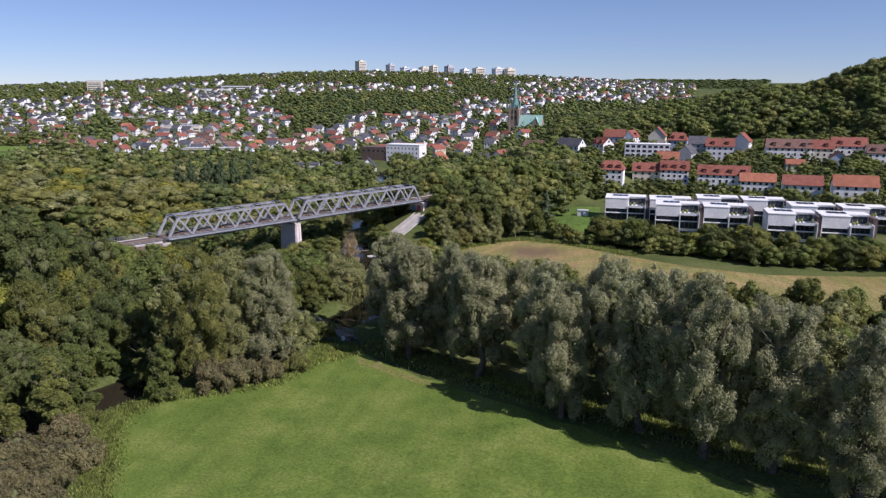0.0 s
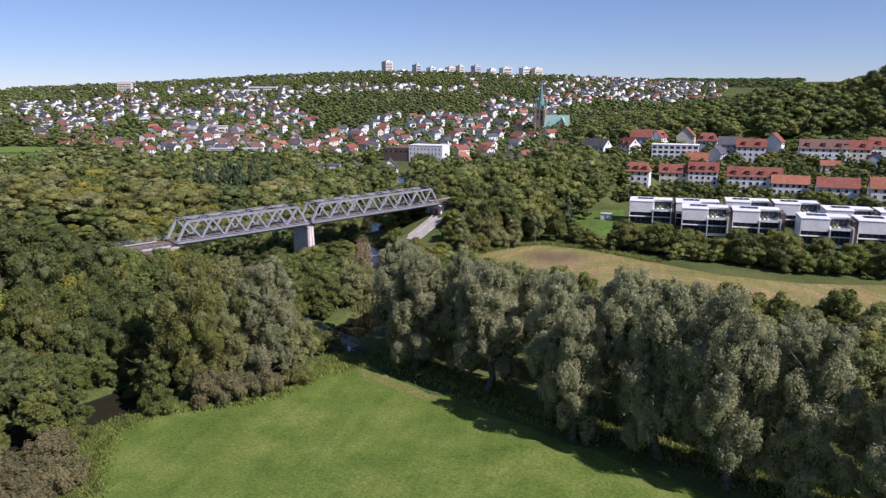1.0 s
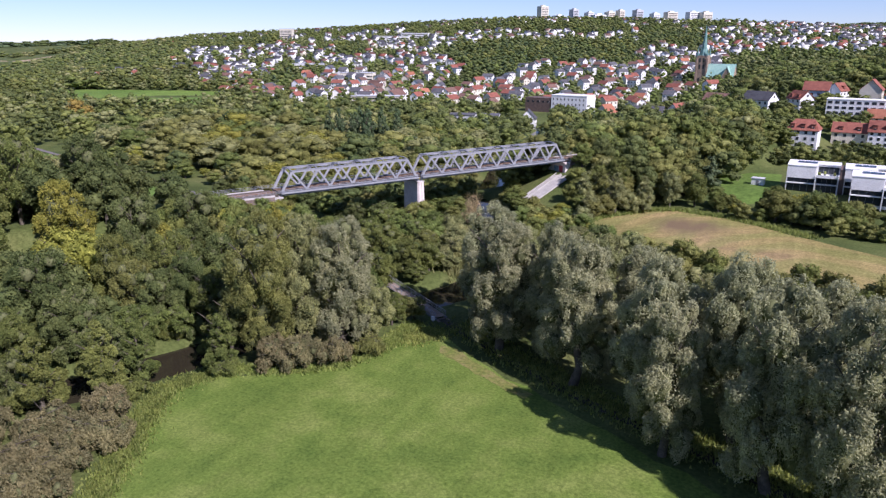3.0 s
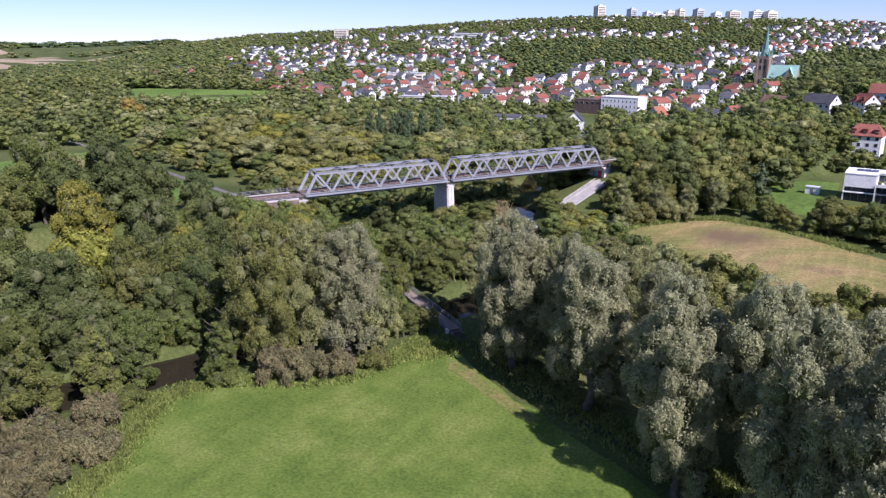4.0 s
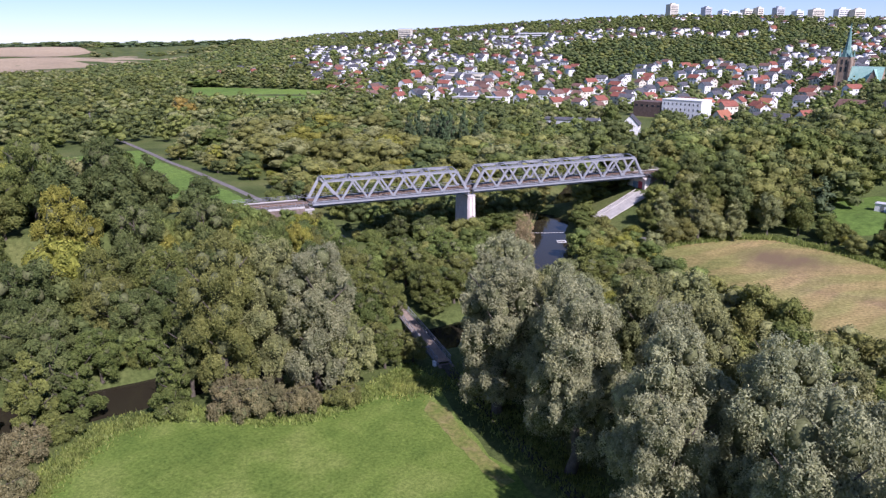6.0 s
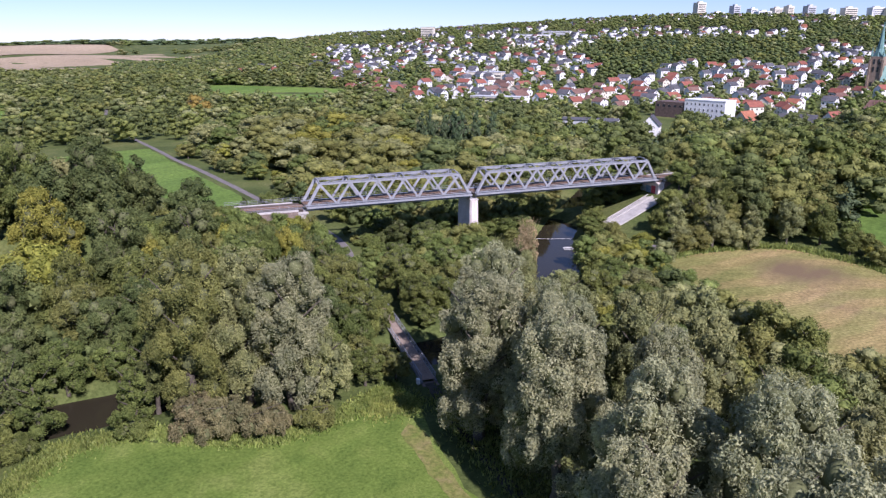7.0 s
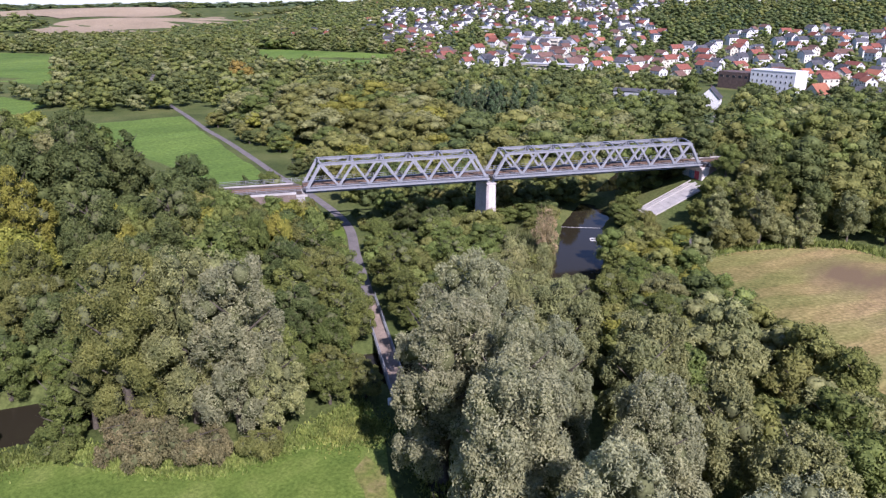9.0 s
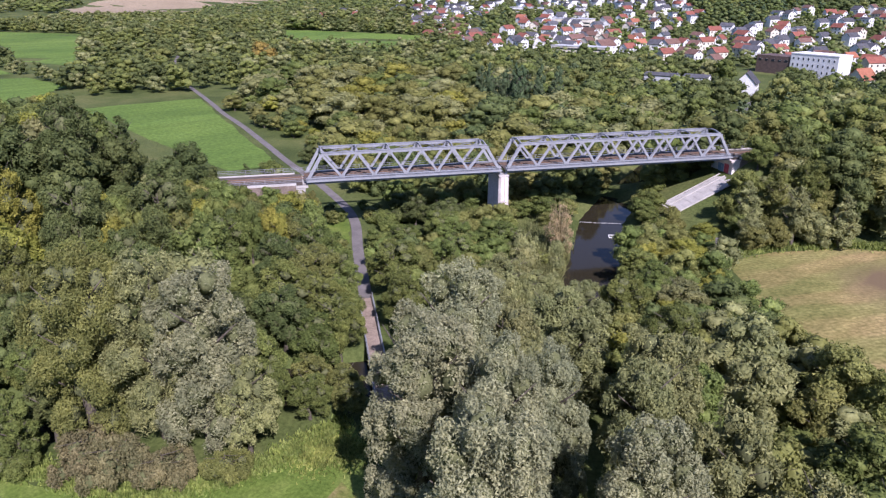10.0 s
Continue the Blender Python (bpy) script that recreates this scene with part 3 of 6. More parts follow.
def abutment(along, way, label, wing):
    ab = thing("bridge_abutment", label, "bridge abutment", at_rail(along, TRUSS_W / 2), math.degrees(RAIL_TURN) + (180 if way < 0 else 0), "abutments of the railway bridge")
    bm = bmesh.new()
    box(bm, 0.3, 2.4, -4.6, 4.6, -3, 13.2)
    box(bm, -0.3, 2.4, -4.8, 4.8, 13.2, 13.6)
    part("front_wall", bm, STONE if way > 0 else CONCRETE, ab)
    for s in (-1, 1):
        bm = bmesh.new()
        box(bm, 2.4, 2.4 + wing, s * 4.6 - 0.5, s * 4.6 + 0.5, -3, 14.0)
        part("wing_wall", bm, MASONRY, ab, "brown weathered masonry wing wall")
        bm = bmesh.new()
        box(bm, 2.3, 2.5 + wing, s * 4.7 - 0.45, s * 4.7 + 0.45, 14.0, 14.4)
        part("coping", bm, CONCRETE, ab, "pale concrete coping")
        for k in range(int(wing / 2.2)):
            bm = bmesh.new()
            beam(bm, (2.6 + k * 2.2, s * 4.9, 14.5), (2.6 + k * 2.2, s * 4.9, 15.6), 0.07, 0.07, (1, 0, 0))
            part("railing_post", bm, STEEL, ab)
        for z in (14.85, 15.2, 15.6):
            bm = bmesh.new()
            beam(bm, (0.2, s * 4.9, z), (2.4 + wing, s * 4.9, z), 0.06, 0.06)
            part("handrail", bm, STEEL, ab)
    bm = bmesh.new()
    box(bm, 0.9, 2.4 + wing, -4.0, 4.0, 13.7, 14.3)
    part("track_bed", bm, BALLAST, ab, "rust-brown ballast")
    for y in (-0.75, 0.75):
        bm = bmesh.new()
        box(bm, 0.3, 2.4 + wing, y - 0.04, y + 0.04, 14.3, 14.55)
        part("rail", bm, RUST, ab)
    return ab


abutment(-0.6, -1, "weathered masonry abutment with grey railings", 17.5)
right_abut = abutment(BRIDGE_L + 0.6, 1, "pale stone abutment with painted scrawls beneath the span", 14)

# ---- trees ----
rng = np.random.default_rng(7)


def unit(v):
    return v / (np.linalg.norm(v, axis=-1, keepdims=True) + 1e-9)


PHI = (1 + 5 ** 0.5) / 2
BALL_V = unit(np.array([(-1, PHI, 0), (1, PHI, 0), (-1, -PHI, 0), (1, -PHI, 0), (0, -1, PHI), (0, 1, PHI), (0, -1, -PHI), (0, 1, -PHI), (PHI, 0, -1), (PHI, 0, 1), (-PHI, 0, -1), (-PHI, 0, 1)]))
BALL_F = np.array([(0, 11, 5), (0, 5, 1), (0, 1, 7), (0, 7, 10), (0, 10, 11), (1, 5, 9), (5, 11, 4), (11, 10, 2), (10, 7, 6), (7, 1, 8), (3, 9, 4), (3, 4, 2), (3, 2, 6), (3, 6, 8), (3, 8, 9), (4, 9, 5), (2, 4, 11), (6, 2, 10), (8, 6, 7), (9, 8, 1)])


KNOB_V = np.array([(1, 0, 0), (0, 1, 0), (-1, 0, 0), (0, -1, 0), (0, 0, 1), (0, 0, -1)], float)
KNOB_F = np.array([(0, 1, 4), (1, 2, 4), (2, 3, 4), (3, 0, 4), (1, 0, 5), (2, 1, 5), (3, 2, 5), (0, 3, 5)])


def boughs(kind, g, share, high, wide):
    """The main boughs of a crown: their centres and radii in metres."""
    C, R = [], []
    high, wide = high * 0.96, wide * 0.92
    if kind == "bush":
        n = max(5, int(12 * share))
        for k in range(n):
            a, rad = k * 2.4 + g.random(), 0.72 * g.random() ** 0.5
            r = wide * (0.28 + 0.14 * g.random())
            C.append((rad * math.cos(a) * wide, rad * math.sin(a) * wide, high * (0.22 + 0.50 * g.random()) * (1 - 0.45 * rad)))
            R.append((r, r, r * 0.85))
        C.append((0, 0, high * 0.38))
        R.append((wide * 0.6, wide * 0.6, high * 0.34))
        return np.array(C), np.array(R)
    n, low, top, env, size, tallness = {
        "tall": (21, 0.12, 0.82, (0.50, 0.64, 0.64, 0.50, 0.16), (0.34, 0.42, 0.32), 1.45),
        "round": (14, 0.21, 0.67, (0.50, 0.66, 0.64, 0.46, 0.10), (0.36, 0.44, 0.38), 0.95),
        "cone": (15, 0.14, 0.78, (0.62, 0.56, 0.42, 0.24, 0.03), (0.38, 0.34, 0.18), 1.05),
    }[kind]
    n = max(5, int(n * share))
    for k in range(n):
        t = (k + 0.7 * g.random()) / n
        e = np.interp(t, (0, 0.2, 0.5, 0.8, 1), env) * wide * (0.82 + 0.36 * g.random())
        a = k * 2.4 + g.random() * 0.8
        r = wide * np.interp(t, (0, 0.4, 1), size) * (0.78 + 0.44 * g.random()) * (1.0 if share > 0.5 else 1.25)
        C.append((e * math.cos(a), e * math.sin(a), high * (low + t * top)))
        R.append((r, r, r * tallness * (0.85 + 0.3 * g.random())))
    for z in (0.32, 0.50, 0.66)[: 3 if kind == "tall" else 2 if share > 0.5 else 1]:
        r = wide * (0.52 if kind != "cone" else 0.40) * (1.1 - 0.5 * z)
        C.append((0, 0, high * z))
        R.append((r, r, high * 0.17))
    return np.array(C), np.array(R)


def crown_arrays(kind, seed, high, wide, cards, size, share, tufts, lod):
    """Corners and triangles of a crown: boughs, smaller tufts on their outer sides, and leaf sprays over those."""
    g = np.random.default_rng(seed)
    C0, R0 = boughs(kind, g, share, high, wide)
    V, F, n = [], [], 0
    j = np.repeat(np.arange(len(C0)), tufts)
    away = C0[j] * (1, 1, 0) / wide
    d = unit(g.normal(size=(len(j), 3)) * 0.8 + away * 1.4 + (0, 0, 0.30))
    C1 = C0[j] + d * R0[j] * (0.60 + 0.34 * g.random((len(j), 1)))
    k = R0[j][:, :1] * (0.18 + 0.36 * g.random((len(j), 1)) ** 1.6)
    lift = 1.5 if kind == "tall" else 1.0
    R1 = k * (0.75 + 0.5 * g.random((len(j), 3))) * (1, 1, lift)
    # how far in the boughs and tufts are solid, how deep the leaves reach, how loosely they lie
    solid, tuft_solid, deep, reach, loose = {"near": (0.60, 0.0, 0.35, 0.66, 0.70), "mid": (0.80, 0.66, 0.55, 0.72, 0.55)}.get(lod, (0.92, 0.86, 0.72, 0.62, 0.45))
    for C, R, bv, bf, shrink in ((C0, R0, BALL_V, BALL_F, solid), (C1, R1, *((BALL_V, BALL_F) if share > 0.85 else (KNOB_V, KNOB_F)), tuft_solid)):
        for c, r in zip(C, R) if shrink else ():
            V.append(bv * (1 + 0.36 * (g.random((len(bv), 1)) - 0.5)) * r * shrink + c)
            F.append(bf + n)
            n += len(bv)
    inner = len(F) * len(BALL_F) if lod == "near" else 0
    CC, RR = np.concatenate([C0, C1]), np.concatenate([R0, R1])
    area = RR[:, 0] * RR[:, 2]
    area[: len(C0)] *= 0.4
    many = int(cards * 2.6)
    pick = g.choice(len(CC), many, p=area / area.sum())
    out = unit(CC[pick] * (1, 1, 0) + (0, 0, 0.01))
    d = unit(g.normal(size=(many, 3)) + out * 0.5 + (0, 0, 0.25))
    c = CC[pick] + d * RR[pick] * (deep + reach * g.random((many, 1)) ** 0.7)
    keep = np.ones(many, bool)
    for c0, r0 in zip(C0, R0):
        q = (c - c0) / r0
        keep &= (q * q).sum(-1) > (0.42 if lod == "near" else 0.66)
    c, d = c[keep][:cards], d[keep][:cards]
    m = len(c)
    nrm = unit(d + loose * g.normal(size=(m, 3)) + (0, 0, 0.15))
    s = unit(np.cross(nrm, g.normal(size=(m, 3)) + ((0, 0, 1.5) if kind == "tall" else (0, 0, 0))))
    u = np.cross(nrm, s)
    if kind == "tall":
        s, u = u, s
    k = size * (0.6 + 0.8 * g.random((m, 1)))
    V.append(np.stack([c + s * k * 1.4, c - s * k * 0.7 + u * k * 0.52, c - s * k * 0.7 - u * k * 0.52], 1).reshape(-1, 3))
    F.append(np.arange(m)[:, None] * 3 + n + (0, 1, 2))
    return np.concatenate(V), np.concatenate(F), inner


def trunk_mesh(name, seed, high, girth, spread, bare=0.3):
    g = np.random.default_rng(seed)
    bm = bmesh.new()
    pts = [(0, 0, -0.6)]
    for k in range(1, 6):
        pts.append((g.normal() * 0.02 * high, g.normal() * 0.02 * high, high * 0.16 * k))
    tube(bm, pts, [girth * 1.3, girth, girth * 0.85, girth * 0.65, girth * 0.42, girth * 0.15], 7)
    for k in range(7):
        a, z = k * 2.4 + g.random(), high * (bare + 0.07 * k)
        p = Vector((0, 0, z))
        q = p + Vector((math.cos(a) * spread * 0.45, math.sin(a) * spread * 0.45, high * 0.10))
        r = p + Vector((math.cos(a) * spread * 0.85, math.sin(a) * spread * 0.85, high * 0.20))
        tube(bm, [p, q, r], [girth * 0.4, girth * 0.25, girth * 0.06], 5)
    me = bpy.data.meshes.new(name)
    bm.to_mesh(me)
    bm.free()
    me.materials.append(BARK)
    me.shade_smooth()
    return me


STOCK = {}
SIZE = {"tall": (28.0, 6.0), "round": (14.0, 4.6), "cone": (14.0, 3.7), "bush": (3.6, 3.0)}


def shape_of(kind, lod, variant):
    """One of a few crowns of a kind, made when first wanted."""
    key = (kind, lod, variant)
    if key not in STOCK:
        high, wide = SIZE[kind]
        cards, size, share, tufts = {"near": (20000, 0.15, 1.0, 18), "mid": (4600, 0.27, 0.9, 8), "back": (1300, 0.31, 0.8, 6), "wood": (420, 0.44, 0.7, 5), "vale": (190, 0.52, 0.55, 5), "far": (34, 0.72, 0.38, 1)}[lod]
        if kind == "tall":
            cards, size = int(cards * 2.8), size * 0.92
        if kind == "bush":
            cards, size = cards // 2, size * 0.62
        STOCK[key] = crown_arrays(kind, 11 + variant * 17 + len(kind) * 5, high * 0.97, wide, cards, size, share, tufts, lod)
    return STOCK[key]


def stock(kind, leaf, lod, variant):
    key = (kind, leaf, lod, variant)
    if key not in STOCK:
        high, wide = SIZE[kind]
        v, f, inner = shape_of(kind, lod, variant)
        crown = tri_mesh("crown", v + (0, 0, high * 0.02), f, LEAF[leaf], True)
        # the bough cores of near crowns take the painted-in inner shade
        crown.materials.append(CROWN_DARK)
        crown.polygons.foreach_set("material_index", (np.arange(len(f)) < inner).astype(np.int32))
        STOCK[key] = (crown, trunk_mesh("trunk", variant, high * 0.9, high * 0.02 + 0.05, wide * 0.85))
    return STOCK[key]


WORD = {"silver": "silvery grey-green", "sage": "grey-green", "green": "green", "dark": "dark green", "yellow": "yellow-green", "olive": "olive green", "brown": "brownish", "orange": "orange-brown", "needle": "dark needle-leaved", "dry": "dry straw-coloured"}
SHAPE = {"tall": ("tall", "willow"), "round": ("round-crowned broadleaf", "tree"), "cone": ("narrow conical", "tree"), "bush": ("dense leafy", "bush")}


def tree(x, y, high, wide, kind="round", leaf="green", lod="mid", variant=0, group="", note="", turn=None, z=None):
    crown, trunk = stock(kind, leaf, lod, variant)
    what = "willow_tree" if kind == "tall" else "bush" if kind == "bush" else "tree"
    ob = new(what)
    z = ground_z(x, y) if z is None else z
    sz, sw = high / SIZE[kind][0], wide / SIZE[kind][1]
    ob.matrix_basis = Matrix.Translation((x, y, z)) @ pose(0, 0, 0, 0, 0, (x * 37 + y * 91) % 360 if turn is None else turn) @ Matrix.Diagonal((sw, sw, sz, 1))
    a, b = SHAPE[kind]
    tagged(ob, f"{a} {b}, {WORD[leaf]} leaves{', ' + note if note else ''}", b, group)
    under("trunk", trunk, ob)
    under("crown", crown, ob)
    return ob


# the row of silver willows beside the meadow: place, height, radius of the crown
ROW = [(-3.5, 174, 27.2, 6.6), (4.0, 161.4, 27.5, 7.4), (13.5, 163, 27, 5.4), (20.5, 154, 28.5, 7.0), (36, 146.8, 28.5, 7.0), (38.5, 138, 25, 5.4), (47, 146.5, 30, 6.6), (52.5, 135, 31.5, 6.6), (62, 128.5, 32.5, 6.8), (72, 126, 29, 6.6), (82, 119, 28, 6.4), (94, 116, 27, 6.2), (105, 110, 27, 6.2)]
for k, (x, y, h, r) in enumerate(ROW):
    tree(x, y, h, r, "tall", "silver", "near", k % 4, "willows beside the meadow", "beside the meadow")
SECOND = [(14, 171, 23, 5.2), (29, 166, 24, 5.5), (46, 158, 25, 5.6), (59, 146, 28.5, 6.2), (73, 139, 26, 5.6), (88, 132, 25, 5.6)]
for k, (x, y, h, r) in enumerate(SECOND):
    tree(x, y, h, r, "tall", "silver", "near", (k + 1) % 4, "willows beside the meadow", "in the second row")
# greyer, lower willows behind them down to the field
BACK = [(4, 190, 17, 5.5), (16, 191, 20, 5.5), (19, 181, 20.5, 5.5), (30, 179, 20, 5.6), (40, 178, 18, 5.5), (50, 170, 19, 5.5), (62, 163, 19, 5.5), (74, 156, 19, 5.5), (86, 150, 18, 5.5), (98, 143, 18, 5.5), (5, 179, 19, 5.0), (-4.5, 196, 17, 5.6), (-7.5, 207, 13, 4.8), (-6, 186, 18, 5.2)]
for k, (x, y, h, r) in enumerate(BACK):
    tree(x, y, h, r, "round", "sage", "near", k % 3, "willows behind the row", "near the field")
# the big pair at the meadow's far corner and the growth round it
for k, (x, y, h, r, kind, leaf) in enumerate([(-35, 139.5, 29.5, 7.0, "tall", "olive"), (-24.5, 150.5, 26.5, 7.2, "tall", "silver"), (-31, 147, 27.5, 6.8, "tall", "sage"), (-19.5, 153, 15, 4.2, "round", "sage"), (-37.5, 131, 12.5, 3.6, "cone", "green"), (-40, 136, 15, 4, "cone", "dark"), (-48, 114.5, 15, 4.6, "cone", "green"), (-53, 107, 15, 4.8, "cone", "green"), (-51.5, 119.5, 17, 4.6, "cone", "dark"), (-47.5, 121.5, 13, 3.8, "cone", "green"), (-62, 140, 15, 5, "round", "dark"), (-58.5, 130.5, 11, 4.2, "round", "green"), (-63, 123, 12, 4.4, "round", "dark"), (-56, 138, 8, 3.5, "round", "green"), (-66, 121, 15, 5.0, "round", "dark"), (-68, 127, 14, 5, "round", "dark"), (-67, 138, 17, 5, "round", "olive"), (-60, 146, 17, 5, "round", "dark"), (-53, 145, 15, 4.6, "round", "green"), (-60, 106, 12, 4.6, "round", "dark"), (-70, 113, 14, 5, "round", "green"), (-46, 138, 13, 4, "cone", "green"), (-18.5, 168, 5.5, 2.6, "round", "olive"), (-21, 163, 8, 3.2, "round", "green"), (-30, 160, 14, 4.5, "round", "green"), (-24, 158, 11, 3.6, "round", "green")]):
    tree(x, y, h, r, kind, leaf, "near", k % 3, "", "at the meadow's edge")
for x, y, h, r, leaf in [(-35, 104, 5.0, 4.4, "brown"), (-32, 91, 5.5, 4.6, "brown"), (-52, 97, 5.5, 4.6, "brown"), (-58, 137, 6, 3.6, "green"), (-54, 142, 6, 3.4, "dark"), (-30.5, 136.5, 7.0, 4.6, "brown"), (-26, 138.5, 7.2, 4.6, "brown"), (-21.5, 142.5, 6.4, 4.2, "brown"), (-17.5, 148.5, 5, 3.4, "olive"), (-36, 130, 4.0, 3.2, "green"), (-44, 117, 4.0, 3.4, "green"), (-42, 110, 4.8, 4.6, "brown"), (-38, 103, 4.6, 4.4, "brown"), (-34, 97, 4.2, 4.2, "brown"), (-45, 102, 5, 4.6, "brown"), (-41, 95, 4.5, 4.6, "brown"), (-38, 88, 4, 4.5, "brown"), (-47, 92, 4.5, 4.5, "brown")]:
    tree(x, y, h * (1.3 if leaf == "brown" and y < 115 else 1.0), r, "bush", leaf, "near", int(x) % 2, "bushes at the meadow's edge", "at the meadow's edge")
# singles round the bridge and the footbridge
for k, (x, y, h, r, kind, leaf) in enumerate([(-33, 191, 11, 4.2, "round", "green"), (-45, 198.5, 12.5, 5.2, "round", "green"), (-67, 192, 13.5, 5.4, "round", "olive"), (-49.5, 188.5, 12, 4.8, "round", "green"), (-41.5, 178.5, 12.5, 4.8, "round", "green"), (-33.5, 173, 12, 4.6, "round", "green"), (-27, 167, 9, 3.8, "round", "olive"), (-33, 177, 13.5, 4.3, "round", "green"), (-24.5, 171.5, 7, 3.2, "round", "olive"), (-30, 213, 9.5, 4.4, "round", "sage"), (-26, 205.5, 9, 4.0, "round", "sage"), (-33.5, 222, 5, 3.2, "round", "sage"), (-27, 219, 5, 3.2, "round", "sage"), (-35, 229, 4.5, 3.0, "round", "olive"), (-30, 197, 9, 4, "round", "green"), (-97, 146, 25, 7, "round", "yellow"), (-87, 156, 24, 6.5, "round", "dark"), (-146, 159, 28, 8, "round", "green"), (-75, 141, 20, 5.8, "round", "green"), (-82, 128, 20, 6, "round", "dark"), (-70, 151, 19, 5.5, "round", "green"), (-111, 164, 23, 7, "round", "dark"), (-119, 150, 25, 7, "round", "green"), (-64, 160, 17, 5.4, "round", "dark"), (-104, 130, 22, 6.8, "round", "green"), (-82, 170, 20.5, 6.5, "round", "dark"), (-72, 178, 16, 5.4, "round", "green"), (-76, 160, 16, 4.8, "round", "dark"), (-126, 190, 14.5, 5.5, "round", "olive"), (-143, 184, 15, 5.5, "round", "green"), (-128, 199, 11.5, 4.5, "round", "dark"), (-51, 184, 14, 5, "round", "olive"), (-14, 282, 13.5, 4, "cone", "sage"), (-3, 283, 16, 4.2, "cone", "sage"), (-9, 287, 15, 4, "cone", "olive"), (5, 290, 14, 4, "cone", "sage"), (-60, 254, 5, 3.2, "round", "green"), (-55, 257.5, 6, 3.4, "round", "green"), (-52, 263, 5, 3.0, "round", "olive"), (-63, 262, 6, 3.4, "round", "green"), (-58, 269, 5.5, 3.2, "round", "dark"), (-49.5, 252, 4.5, 2.8, "round", "olive"), (-37.5, 275, 6, 3.4, "round", "green"), (-39, 281, 7, 3.8, "round", "green"), (-34, 271.5, 5, 3.2, "round", "green"), (-24, 266, 4.5, 3.2, "round", "olive"), (-18, 270, 5, 3.4, "round", "yellow"), (-14, 279, 6, 3.5, "round", "green"), (-19, 260, 6, 3.5, "round", "olive"), (-14, 254, 6.5, 3.6, "round", "yellow"), (-34, 196, 6, 3.4, "round", "green"), (-29.5, 189, 5, 3.0, "round", "green"), (-27, 201, 6, 3.4, "round", "sage"), (-20, 250, 7, 3.8, "round", "olive"), (-13, 246, 6.5, 3.6, "round", "yellow"), (-8, 250, 5, 3.0, "round", "yellow"), (-16, 238, 8, 4, "round", "green"), (-8, 232, 9, 4.2, "round", "green"), (0, 226, 10, 4.5, "round", "sage"), (-6, 218, 11, 4.6, "round", "green"), (6, 212, 12, 4.8, "round", "green"), (-60, 192, 13, 4.5, "round", "green"), (-58, 181, 15, 5, "round", "dark"), (-47, 175, 14, 5, "round", "green"), (-40, 171, 13, 4.5, "round", "dark"), (-52, 238, 7, 4, "round", "green"), (-46, 232, 8, 4, "round", "green"), (-60, 226, 9, 4.5, "round", "green"), (-66, 233, 9, 4.5, "round", "dark"), (-52, 222, 10, 4.5, "round", "green"), (-44, 214, 10, 4.2, "round", "green"), (-36, 207, 9, 4.0, "round", "olive"), (-74, 230, 8, 4, "round", "dark"), (-58, 212, 9, 4.0, "round", "green")]):
    tree(x, y, h, r, kind, leaf, "near" if y < 235 else "mid", k % 3, "", "by the river")


def clear(x, y, gap=3.0):
    """Which places are free of water, path, bridge and open fields."""
    along, off = (x - RAIL0[0]) * RAIL_D[0] + (y - RAIL0[1]) * RAIL_D[1], (x - RAIL0[0]) * RAIL_N[0] + (y - RAIL0[1]) * RAIL_N[1] - 3.4
    ok = (from_line(x, y, RIVER) > RIVER_W + gap * 0.6) & (from_line(x, y, TRAIL) > gap - 0.7)
    ok &= ~((along > -40) & (along < BRIDGE_L + 40) & (np.abs(off) < 6.6))
    ok &= ~((along > -45) & (along < 4) & (off > -26) & (off < 0))
    for q in OPEN:
        ok &= ~inside(x, y, q)
    return ok


OPEN = [np.array(q, float) for q in (MEADOW_EDGE, FIELD_EDGE, [(-150, 220), (-148, 243), (-250, 272), (-304, 292), (-318, 226), (-246, 221)], [(-345, 202), (-395, 249), (-520, 243), (-640, 200), (-500, 150)], [(-500, 290), (-803, 401), (-930, 330), (-824, 310), (-560, 268)], [(-684, 570), (-563, 497), (-427, 517), (-508, 637)], [(-142, 243), (-186, 257), (-196, 284), (-160, 272)])]
PLACED = [np.array(o.matrix_basis.translation)[:2] for o in scene.objects if o.name.split(".")[0] in ("willow_tree", "tree", "bush")]


def scatter(poly, gap, seed, jitter=0.4):
    g = np.random.default_rng(seed)
    poly = np.array(poly, float)
    lo, hi = poly.min(0), poly.max(0)
    X, Y = np.meshgrid(np.arange(lo[0], hi[0], gap), np.arange(lo[1], hi[1], gap * 0.87))
    X = X + (np.arange(X.shape[0]) % 2)[:, None] * gap / 2
    X, Y = (X + g.normal(size=X.shape) * gap * jitter * 0.5).ravel(), (Y + g.normal(size=Y.shape) * gap * jitter * 0.5).ravel()
    ok = inside(X, Y, poly)
    return np.column_stack([X[ok], Y[ok]]), g


